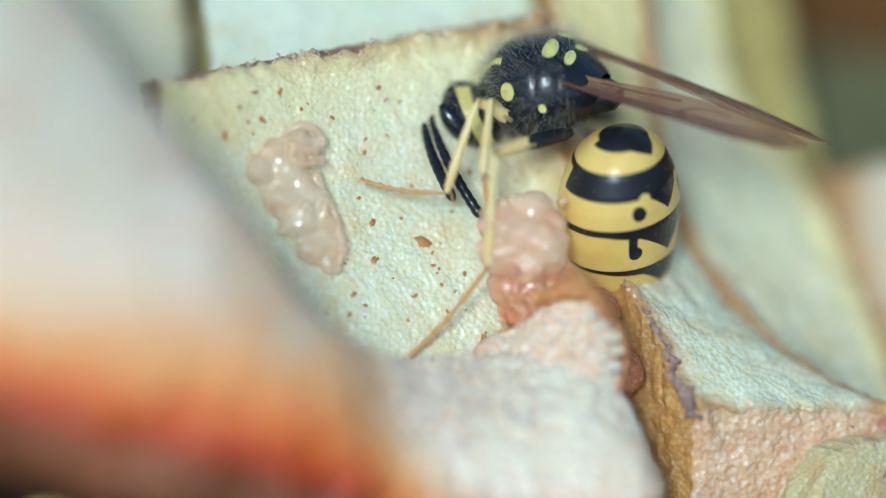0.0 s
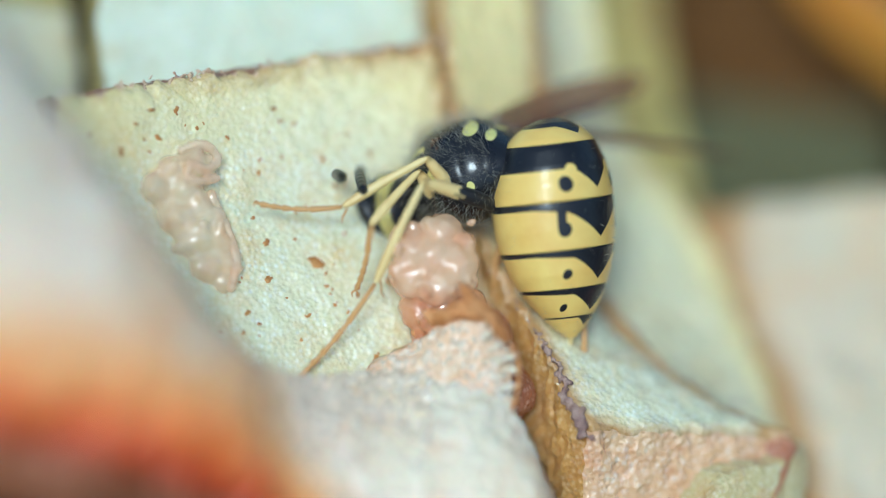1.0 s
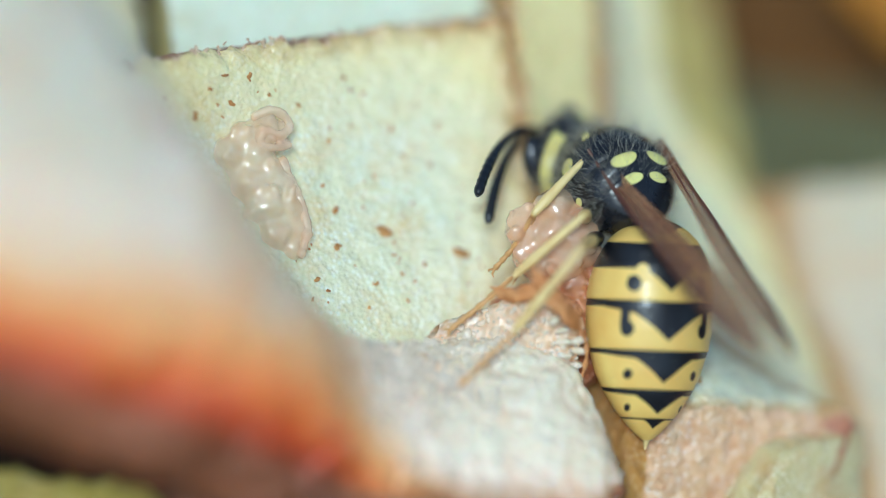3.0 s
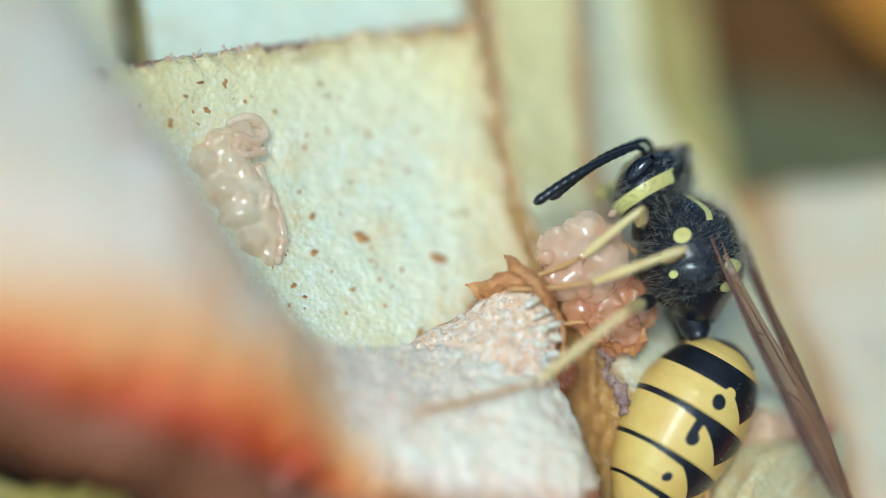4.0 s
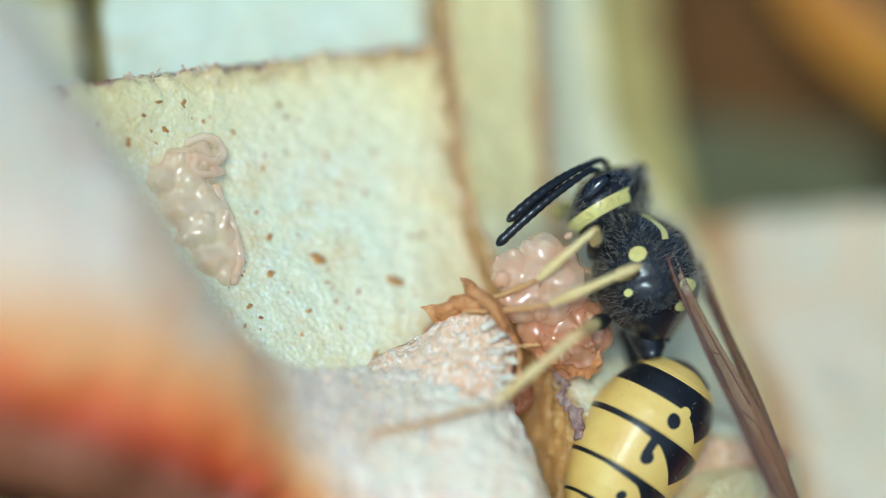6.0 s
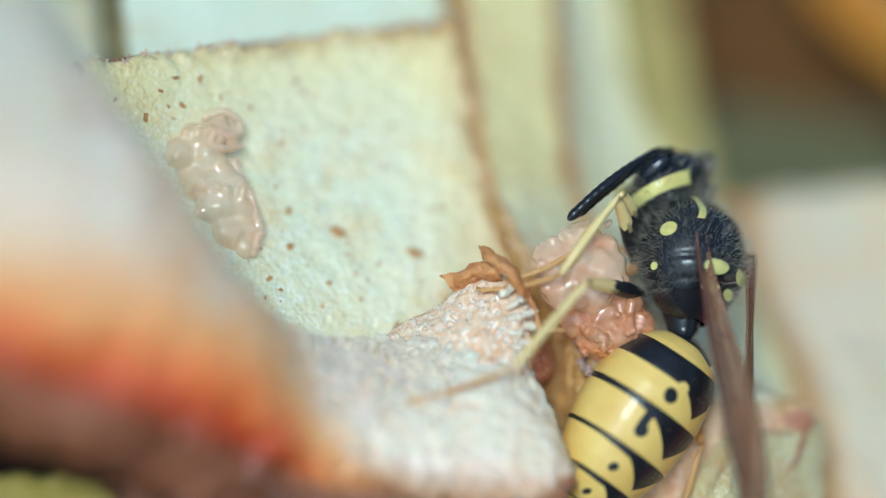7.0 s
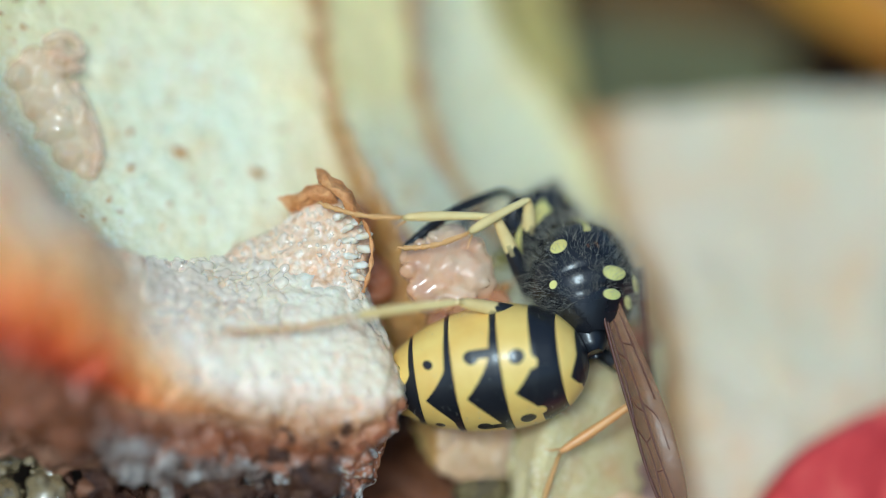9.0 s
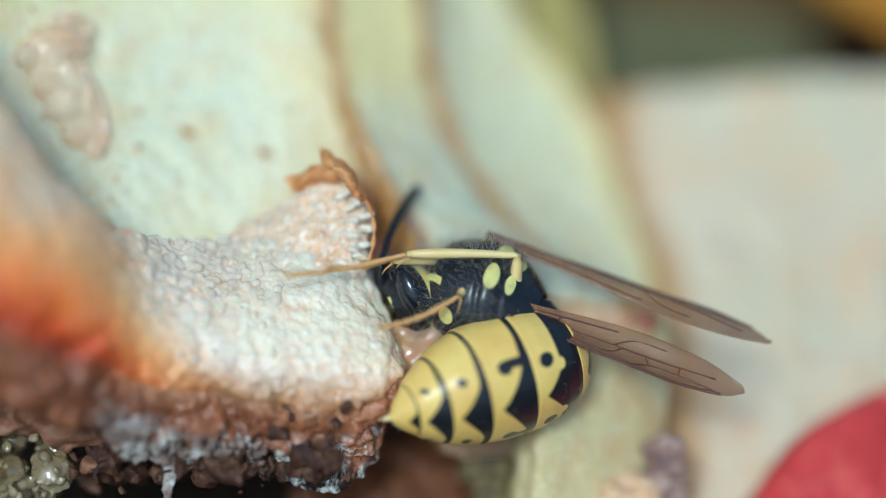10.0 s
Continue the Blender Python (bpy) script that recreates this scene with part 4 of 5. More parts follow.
def head(ob):
    """Its origin is the neck; the face looks along x."""
    def big(points):
        return own(points) * 1.16

    def shape(s, th):
        x = 0.05 + 1.55 * s
        prof = math.sin(math.pi * (0.10 + 0.82 * s))**0.5
        y, z = math.sin(th), math.cos(th)
        return np.array([x - 0.35 * (y * y) * (1 - s) - 0.15 * max(0, -z), y * 1.72 * prof, z * (1.25 if z > 0 else 1.45) * prof - 0.1])
    pts, faces = ellipsoid(50, 72, shape)
    faces.append(tuple(range(72))[::-1])
    faces.append(tuple(range(49 * 72, 50 * 72)))
    mark = []
    for p in pts:
        f = spot_field(p, [((1.5, 0.0, -0.75), (0.55, 0.62, 0.55)), ((1.5, 0.0, 0.28), (0.4, 0.3, 0.2)), ((1.25, 0.75, 0.1), (0.4, 0.2, 0.3))])
        gena = 0.20 - abs(p[0] - 0.48 + 0.12 * p[2]) if abs(p[1]) > 0.55 else -1
        mark.append(max(f, gena))
    h = part("head", mesh_of("head", big(pts), faces, [CHITIN], attrs={"mark": mark}), ob, "black head with yellow band and face")
    for sgn in (1, -1):
        def eye_shape(s, th, sgn=sgn):
            z = 0.95 - 1.75 * s
            r = math.sin(math.pi * (0.03 + 0.94 * s))**0.6
            return np.array([1.02 + 0.40 * r * math.cos(th) + 0.08 * z, sgn * (1.22 + 0.52 * r * math.sin(th)), z + 0.06])
        p, f = ellipsoid(26, 32, eye_shape)
        part("eye", mesh_of("eye", big(p), f, [EYE]), h, "glossy black compound eye")
        p, f = tube([(1.3, sgn * 0.55, -1.15), (1.5, sgn * 0.5, -1.5), (1.55, sgn * 0.2, -1.75)], [0.26, 0.22, 0.08])
        part("mandible", mesh_of("mandible", big(p), f, [CHITIN], attrs={"mark": [0.1] * len(p)}), h, "yellow mandible")
    rng = random.Random(3)
    src = [p for p in pts if p[0] < 1.3]
    out = [np.array([0.1, p[1], p[2]]) / np.linalg.norm([0.1, p[1], p[2]]) for p in src]
    v, f = hairs(src, out, 600, 0.5, rng, 0.35, 0.006)
    part("hair", mesh_of("hair", big(v), f, [HAIR]), h, "fine grey hair")
    ants = []
    for sgn in (1, -1):
        # scape, elbow, then a gently bowed flagellum; the line from root to tip lies along x, the bow towards z
        keys = smooth_line([(0, 0, 0), (0.25, 0, 0.55), (0.55, 0, 0.85), (1.4, 0, 0.95), (2.6, 0, 0.85), (3.8, 0, 0.5), (4.9, 0, 0.0)], 60)
        rad = [0.11 + 0.07 * min(1, max(0, (i - 14) / 25)) + 0.012 * math.cos(i * 1.7) for i in range(60)]
        rad[-1], rad[-2], rad[0] = 0.06, 0.13, 0.08
        p, f = tube(keys, rad, 14)
        ants.append(part("antenna", mesh_of("antenna", own(p), f, [BLACK]), h, "black jointed antenna"))
    return h, ants


SEGS = [(0.0, 0.115), (0.115, 0.375), (0.375, 0.595), (0.595, 0.77), (0.77, 0.90), (0.90, 1.0)]
LONG = 7.8


def belly(s):
    """Half width of the abdomen along its length: an egg, blunt at the waist and pointed at the tip."""
    return 2.24 * float(np.interp(s, [0, 0.02, 0.05, 0.09, 0.14, 0.21, 0.30, 0.40, 0.50, 0.60, 0.70, 0.79, 0.87, 0.93, 0.97, 1.0],
                                  [0.14, 0.34, 0.52, 0.67, 0.79, 0.90, 0.975, 1.0, 0.985, 0.93, 0.825, 0.68, 0.50, 0.325, 0.19, 0.06]))


def abdomen(ob):
    """Its origin is the waist, and it runs back along -x, the back up z."""
    core = []
    for i in range(40):
        s = i / 39
        for j in range(48):
            th = 2 * math.pi * j / 48
            r = belly(s) * 0.955 + 0.02
            core.append((-LONG * s, r * math.sin(th), r * 0.93 * math.cos(th) - 0.25 * math.sin(math.pi * s)))
    a = part("abdomen", mesh_of("abdomen", own(core), grid_faces(40, 48, close_j=True) + [tuple(range(48))], [BLACK]), ob, "black and yellow banded abdomen")
    for k, (s0, s1) in enumerate(SEGS):
        n, m = 44, 180
        pts, mark = [], []
        for i in range(n):
            q = i / (n - 1)
            s = s0 + (s1 - s0) * q
            for j in range(m):
                th = 2 * math.pi * (j / m)
                lap = 1 + 0.016 * q - (0.045 if i == n - 1 else 0)
                r = (belly(s) + 0.02) * lap
                y, z = r * math.sin(th), r * 0.93 * math.cos(th)
                pts.append((-LONG * s, y, z - 0.25 * math.sin(math.pi * s)))
                ang = (th + math.pi) % (2 * math.pi) - math.pi
                arc, along = abs(ang) * belly(s), q * (s1 - s0) * LONG
                ln = (s1 - s0) * LONG
                side = abs(ang)
                tall = (0.0, 1.66, 1.36, 1.12, 0.84, 0.36)[k]
                wide = (0.0, 0.95, 1.35, 1.15, 0.95, 0.4)[k]
                base = (0.0, 0.90, 0.40, 0.27, 0.20, 0.05)[k]
                dot = (0.0, 1.42, 0.98, 0.84, 0.66, 0.5)[k]
                if k == 0:
                    f = along - (0.30 + 0.30 * max(0.0, 1 - arc / 0.6))
                else:
                    # a black band, thin on the flanks, whose middle runs back in a wedge with scooped sides, and a dot on each side
                    flank = 1 - 0.45 * min(1.0, max(0.0, (arc - 1.2) / 1.4)) if k > 1 else 1.0
                    f = along - (base * flank + (tall - base) * max(0.0, 1 - arc / wide)**1.3)
                    if k < 5:
                        at = (0.0, 1.30, 1.48, 1.30, 1.12)[k]
                        f = min(f, math.hypot(arc - at, (along - dot) * 0.95) - (0.0, 0.27, 0.25, 0.17, 0.13)[k])
                    if k == 2:
                        f = min(f, max(abs(arc - 1.58) - 0.17, along - 0.96))
                    # a lobe of yellow runs up between the dot and the wedge
                    if k == 1:
                        f = max(f, 0.20 - math.hypot((arc - 0.98) * 0.9, along - 0.92))
                if side > 2.2:
                    f = max(f, min(along - 0.18, ln))
                mark.append(f)
        part("tergite", mesh_of("tergite", own(pts), grid_faces(n, m, close_j=True), [BANDED], attrs={"mark": mark}), a, "yellow plate with black band")
    p, f = tube([(-LONG * 0.985, 0, -0.05), (-LONG - 0.15, 0, -0.08), (-LONG - 0.35, 0, -0.15)], [0.16, 0.09, 0.02])
    part("sting", mesh_of("sting", own(p), f, [LEG], attrs={"mark": [0.1] * len(p)}), a, "orange tip of the abdomen")
    rng = random.Random(5)
    src = [c for c in core if c[0] < -0.8]
    out = [np.array([0.0, c[1], c[2]]) / (np.linalg.norm([0.0, c[1], c[2]]) + 1e-6) for c in src]
    v, f = hairs(src, out, 260, 0.32, rng, 0.4, 0.006)
    part("hair", mesh_of("hair", own(v), f, [HAIR]), a, "sparse fine hair")
    return a


def leg(ob, sgn, lengths):
    made = []
    for name, ln, rad, tone in (("femur", lengths[0], (0.20, 0.30, 0.24, 0.16), 0.60), ("tibia", lengths[1], (0.12, 0.15, 0.19, 0.13), -1.0)):
        xs = np.linspace(0, ln, 16)
        rr = np.interp(xs / ln, [0, 0.35, 0.75, 1.0], rad)
        rr[0] *= 0.6
        rr[-1] *= 0.7
        path = [(x, 0, 0.05 * math.sin(math.pi * x / ln)) for x in xs]
        p, f = tube(path, rr, 12)
        mark = [(x / ln - tone + 0.06 * math.sin(8 * i)) for i, x in enumerate(np.repeat(xs, 12))] if tone > 0 else [0.1] * len(p)
        made.append(part(name, mesh_of(name, own(p), f, [LEG if sgn > 0 else SHIN], attrs={"mark": mark}), ob, "black and yellow upper leg" if tone > 0 else "yellow shin"))
        if name == "tibia":
            q, g = tube([(ln * 0.97, 0.08, -0.1), (ln * 1.06, 0.14, -0.3), (ln * 1.1, 0.16, -0.5)], [0.04, 0.03, 0.01], 6)
            part("spur", mesh_of("spur", own(q), g, [FOOT]), made[-1], "rusty spur")
    ln = lengths[2]
    path, rr = [], []
    joints = [0, 0.42, 0.60, 0.74, 0.86, 1.0]
    for a, b in zip(joints, joints[1:]):
        for q, r in ((0.03, 0.07), (0.3, 0.085), (0.9, 0.115), (0.99, 0.07)):
            s = a + (b - a) * q
            path.append((s * ln, 0, -0.25 * math.sin(math.pi * s) * 0.6))
            rr.append(r)
    p, f = tube(path, rr, 10)
    base = len(p)
    for c in (1, -1):
        q, g = tube([(ln, 0, 0), (ln + 0.16, c * 0.12, 0.08), (ln + 0.26, c * 0.17, -0.04)], [0.05, 0.04, 0.012], 6)
        f = f + [tuple(i + len(p) for i in face) for face in g]
        p = p + q
    made.append(part("tarsus", mesh_of("tarsus", own(p), f, [FOOT]), ob, "thin rusty jointed foot"))
    return made


def wing(ob, sgn):
    """Runs out along x from its root, the leading edge towards y, slightly cupped."""
    n, m = 90, 16
    length = 10.8

    def outline(s):
        lead = 0.34 * math.sin(math.pi * min(1, s * 1.02))**0.5 * (0.5 + 0.5 * s)
        width = 0.34 + 1.30 * math.sin(math.pi * min(1.0, 0.06 + 0.78 * s))**1.1 * s**0.45
        if s > 0.80:
            # the tip is a half round about the middle of the wing
            k = math.sqrt(max(0.0, 1 - ((s - 0.80) / 0.20)**2.4))
            lead -= 0.42 * width * (1 - k)
            width *= max(0.02, k)
        return lead, width

    def surface(s, t):
        lead, width = outline(s)
        fold = 0.30 * math.sin(t * math.pi) * (1 - 0.5 * s) + 0.05 * math.sin(9 * s + 5 * t)
        return np.array([length * s, lead - width * t, fold - 0.35 * s * s])
    pts = [surface(1 - (1 - i / (n - 1))**1.5, j / (m - 1)) for i in range(n) for j in range(m)]
    w = part("wing", mesh_of("wing", own(pts), grid_faces(n, m), [WING]), ob, "smoky brown translucent wing")
    sol = w.modifiers.new("film", 'SOLIDIFY')
    sol.thickness = 0.02 * MM
    veins = [([(0, 0.02), (0.3, 0.03), (0.6, 0.03), (0.80, 0.03), (0.93, 0.04)], 0.075), ([(0, 0.2), (0.3, 0.18), (0.52, 0.16), (0.62, 0.06)], 0.05), ([(0.03, 0.45), (0.25, 0.5), (0.5, 0.52), (0.72, 0.5), (0.9, 0.6)], 0.045),
             ([(0.03, 0.75), (0.3, 0.85), (0.55, 0.86)], 0.04), ([(0.5, 0.16), (0.56, 0.34), (0.58, 0.52)], 0.04), ([(0.62, 0.07), (0.68, 0.28), (0.78, 0.30), (0.90, 0.16)], 0.04), ([(0.68, 0.28), (0.66, 0.5)], 0.035),
             ([(0.78, 0.3), (0.78, 0.52)], 0.035), ([(0.36, 0.17), (0.40, 0.5)], 0.035), ([(0.55, 0.53), (0.60, 0.75), (0.72, 0.8)], 0.035), ([(0.34, 0.5), (0.36, 0.84)], 0.035)]
    for keys, r in veins:
        line = smooth_line([surface(*k) + np.array([0, 0, 0.01]) for k in keys], 18) if len(keys) > 1 else None
        p, f = tube(line, [r * 0.8] * 18, 6)
        part("vein", mesh_of("vein", own(p), f, [VEIN]), w)
    return w


WASP = tagged(new("wasp"), "black and yellow wasp feeding on apple peel", "insect")
WASP.empty_display_size = 0.003
thorax(WASP)
HEAD, ANTENNAE = head(WASP)
ABDOMEN = abdomen(WASP)
WINGS = [wing(WASP, 1), wing(WASP, -1)]
LENGTHS = [(2.8, 2.7, 2.4), (3.3, 3.4, 2.9), (3.6, 3.9, 4.3)]
ROOTS = [(1.1, 0.9, -1.45), (0.0, 1.0, -1.7), (-1.2, 0.95, -1.5)]
LEGS = {}
for pair in range(3):
    for sgn, key in ((1, "l"), (-1, "r")):
        LEGS[key + str(pair + 1)] = (leg(WASP, sgn, LENGTHS[pair]), LENGTHS[pair], np.array(ROOTS[pair]) * (1, sgn, 1), sgn)
p, f = tube([(-1.9, 0, -0.45), (-2.3, 0, -0.5), (-2.6, 0, -0.5), (-2.9, 0, -0.5)], [0.8, 0.62, 0.55, 0.3], 16)
part("waist", mesh_of("waist", own(p), f, [BLACK]), WASP)


def carried_jelly():
    """Wet jelly above, a rusty translucent shred of pulp below it with a thin dried rim."""
    ob = tagged(new("jelly_chunk"), "glossy peach apple jelly with a rusty shred, held by the wasp", "jelly")
    rng = random.Random(12)
    jelly_balls = [(0, 0, 0, 1.05), (-0.75, 0.35, 0.1, 0.85), (0.65, -0.35, 0.0, 1.0), (0.35, 0.75, 0.1, 0.8), (-0.75, -0.6, 0.0, 0.85), (0.1, -1.0, -0.1, 0.85), (-1.0, -0.1, 0.3, 0.5), (1.0, 0.3, 0.1, 0.6), (1.0, -0.9, -0.1, 0.6)]
    jelly_balls += [(rng.uniform(-1.4, 1.4), rng.uniform(-1.4, 1.2), rng.uniform(0.35, 0.8), rng.uniform(0.10, 0.26)) for _ in range(34)]
    pulp_balls = [(-0.6, -1.7, -0.7, 0.75), (0.3, -1.8, -0.7, 0.85), (1.1, -1.7, -0.8, 0.75), (-0.2, -2.5, -0.9, 0.75), (0.7, -2.6, -0.9, 0.8), (1.5, -2.5, -0.9, 0.55), (0.2, -3.2, -1.0, 0.55), (0.9, -3.2, -1.0, 0.55)]
    pulp_balls += [(rng.uniform(-0.8, 1.6), rng.uniform(-3.3, -1.5), rng.uniform(-0.35, 0.05), rng.uniform(0.08, 0.22)) for _ in range(40)]
    rim_balls = []
    for x, y, z in smooth_line([(-0.7, -2.6, -0.5), (0.0, -3.3, -0.5), (0.7, -3.65, -0.5), (1.4, -3.3, -0.5)], 30):
        rim_balls += [(x + rng.gauss(0, 0.07), y + rng.gauss(0, 0.09), z + rng.gauss(0, 0.06), rng.uniform(0.06, 0.15)) for _ in range(2)]
    for name, balls, mat, voxel, label in (("chunk", jelly_balls, JELLY_PINK, 0.07, "wet translucent jelly"), ("pulp", pulp_balls, JELLY_RUST, 0.08, "rusty translucent pulp"), ("rim", rim_balls, CURL, 0.05, "dried brown rim")):
        bm = lumps(balls, 13, rough=0.12)
        for v in bm.verts:
            v.co *= MM
        me = bpy.data.meshes.new(name)
        bm.to_mesh(me)
        bm.free()
        me.materials.append(mat)
        o = part(name, me, ob, label)
        r = o.modifiers.new("fuse", 'REMESH')
        r.mode, r.voxel_size, r.use_smooth_shade = 'VOXEL', voxel * MM, True
        s = o.modifiers.new("soften", 'SMOOTH')
        s.factor, s.iterations = 0.5, 3
    return ob


CHUNK = carried_jelly()


# ---------------------------------------------------------------- poses
# Each beat names where the wasp's parts are on the board (mm) and which way they point; what a beat leaves out stays as it was.
BEATS = {}


def beat(t, **places):
    for key, value in places.items():
        BEATS.setdefault(key, []).append((t, value))


def at_time(key, t):
    """The value of a channel at t, on a smooth line through its beats that never overshoots."""
    rows = BEATS[key]
    ts = [r[0] for r in rows]
    v = np.array([r[1] for r in rows], float)
    if t <= ts[0] or len(rows) == 1:
        return v[0]
    if t >= ts[-1]:
        return v[-1]
    i = max(k for k in range(len(ts)) if ts[k] <= t)
    h = ts[i + 1] - ts[i]

    def slope(k):
        if k == 0 or k == len(ts) - 1:
            return np.zeros(v.shape[1])
        a, b = (v[k] - v[k - 1]) / (ts[k] - ts[k - 1]), (v[k + 1] - v[k]) / (ts[k + 1] - ts[k])
        return np.where(a * b > 0, 2 * a * b / (a + b + 1e-12), 0)
    q = (t - ts[i]) / h
    return (2 * q**3 - 3 * q**2 + 1) * v[i] + (q**3 - 2 * q**2 + q) * h * slope(i) + (-2 * q**3 + 3 * q**2) * v[i + 1] + (q**3 - q**2) * h * slope(i + 1)


def unit(v):
    return v / (np.linalg.norm(v) + 1e-9)


def frame_of(ahead, back):
    """Turn whose x is ahead and whose z is as near to back as can be, as columns."""
    x = unit(ahead)
    z = unit(back - x * (back @ x))
    return np.column_stack([x, np.cross(z, x), z])


def as_matrix(r, p):
    m = Matrix.Identity(4)
    for i in range(3):
        for j in range(3):
            m[i][j] = r[i, j]
        m[i][3] = p[i] * MM
    return m


beat(0, tail_at=(2.40, 0.12, -2.50), thorax=(-0.23, 4.91, -2.60), ahead=(-0.90, -0.05, -0.43),
     back=(-0.17, 0.95, 0.25), face=(-0.85, -0.50, -0.20), crown=(-0.40, 0.80, 0.40),
     tail=(0.03, -0.88, -0.48), tail_back=(0.80, -0.10, 0.58), feeler_l=(-2.49, 0.37, -0.56),
     feeler_r=(-3.51, 1.45, -1.00), wing_l=(7.66, 2.64, 1.00), wing_r=(9.88, 3.02, -2.10),
     l1_ankle=(-2.38, 1.89, 0.55), l1_toe=(-2.28, 0.41, 0.34), l2_ankle=(-3.68, 1.27, 0.09),
     l2_toe=(-6.10, 1.63, -0.25), l3_ankle=(-2.24, -1.25, 0.62), l3_toe=(-4.72, -4.05, 0.23),
     r1_ankle=(-1.52, 2.95, -3.15), r1_toe=(-1.95, 1.33, -3.24), r2_ankle=(1.68, 1.92, -2.00),
     r2_toe=(1.65, -0.51, -2.50), r3_ankle=(3.51, 1.22, -3.70), r3_toe=(3.48, -1.23, -3.85),
     l1_knee=(-0.10, 1.00, 0.35), l2_knee=(-0.20, 1.00, 0.35), l3_knee=(-0.30, 0.90, 0.35),
     r1_knee=(0.00, 0.30, -1.00), r2_knee=(0.30, 0.00, -1.00), r3_knee=(0.30, 0.00, -1.00),
     chunk=(-1.05, -0.23, -0.10), chunk_turn=(1.00, 0.00, 0.00), wing_edge=(1.00, -0.20))
beat(0.5, tail_at=(2.60, 0.88, -2.30), thorax=(1.48, 5.17, -3.26), ahead=(-0.55, -0.10, -0.83),
     back=(0.10, 0.97, 0.05), face=(-0.75, -0.20, -0.60), crown=(-0.10, 0.90, 0.30), tail=(0.00, -0.90, -0.43),
     tail_back=(0.38, 0.40, 0.83), feeler_l=(-1.11, 2.01, -0.71), feeler_r=(-0.29, 2.98, -2.00),
     wing_l=(3.15, 5.88, 6.53), wing_r=(7.37, 3.87, -6.88), l1_ankle=(-2.29, 2.14, 0.37),
     l1_toe=(-2.69, 0.23, -0.08), l2_ankle=(-3.60, 1.80, 0.08), l2_toe=(-6.09, 1.50, 0.02),
     l3_ankle=(-2.50, -1.30, 0.54), l3_toe=(-4.24, -3.70, 0.28), r3_ankle=(3.42, 1.31, -2.50),
     r3_toe=(3.71, -0.53, -3.00), r3_knee=(0.20, 0.10, -1.00), chunk=(-0.84, 0.03, -0.10))
beat(1, tail_at=(3.90, 0.84, -1.25), thorax=(0.92, 2.66, -2.17), ahead=(-0.85, -0.25, -0.45),
     back=(0.25, 0.90, 0.35), face=(-0.80, -0.30, -0.50), crown=(-0.10, 0.90, 0.35), tail=(0.10, -0.97, -0.02),
     tail_back=(0.72, 0.10, 0.68), feeler_l=(-3.95, 2.76, 2.49), feeler_r=(-2.98, 1.98, 1.33),
     wing_l=(7.39, 5.60, -7.22), wing_r=(9.38, 3.63, -6.63), l1_ankle=(-2.69, 0.80, 0.66),
     l1_toe=(-2.99, -0.59, 0.19), l2_ankle=(-3.63, 1.47, 0.23), l2_toe=(-6.30, 1.57, 0.13),
     l3_ankle=(-2.50, -1.18, 0.55), l3_toe=(-4.67, -3.85, 0.36), r3_ankle=(4.96, -2.09, -1.68),
     r3_toe=(4.94, -4.31, -1.66), chunk=(-0.51, -0.32, -0.10))
beat(1.5, tail_at=(3.11, -0.30, -0.13), thorax=(0.67, 2.60, -1.44), ahead=(-0.75, -0.30, -0.50),
     back=(0.25, 0.90, 0.30), face=(-0.80, -0.35, -0.45), crown=(-0.10, 0.90, 0.35),
     tail=(-0.10, -0.97, -0.02), tail_back=(0.70, 0.15, 0.70), feeler_l=(-3.67, -0.20, 1.27),
     feeler_r=(-2.62, 0.04, 0.72), wing_l=(7.35, 4.28, -7.25), wing_r=(9.20, 2.22, -6.67),
     l1_ankle=(-1.34, 1.43, 0.87), l1_toe=(-1.82, 0.05, 0.38), l2_ankle=(-3.61, 1.11, 0.53),
     l2_toe=(-6.15, 1.54, 0.42), l3_ankle=(-2.51, -1.55, 0.85), l3_toe=(-4.37, -3.84, 0.63),
     r3_ankle=(3.76, -2.15, -2.00), r3_toe=(4.17, -4.18, -2.00), r3_knee=(0.30, 0.00, -1.00),
     chunk=(-0.60, -0.44, -0.10))
beat(2, tail_at=(1.86, 0.26, -0.73), thorax=(1.58, 3.35, -2.79), ahead=(-0.42, 0.00, -0.90),
     back=(0.05, 0.97, 0.15), face=(-0.60, -0.30, -0.60), crown=(-0.05, 0.90, 0.35),
     tail=(-0.05, -0.98, -0.05), tail_back=(0.14, 0.30, 0.94), feeler_l=(-3.91, -0.21, -1.30),
     feeler_r=(-2.24, 0.05, -2.00), wing_l=(2.44, 14.55, -0.92), wing_r=(11.09, 10.77, -0.18),
     l1_ankle=(-2.35, 1.50, 0.73), l1_toe=(-2.12, 0.02, 0.38), l2_ankle=(-2.75, -0.59, 0.84),
     l2_toe=(-3.00, -2.77, 0.36), l3_ankle=(-2.80, -1.81, 2.12), l3_toe=(-4.52, -5.02, 2.81),
     r3_ankle=(4.20, -1.03, -1.33), r3_toe=(4.62, -3.56, -1.28), r3_knee=(0.50, -0.60, -0.50),
     chunk=(-0.97, -0.87, -0.10))
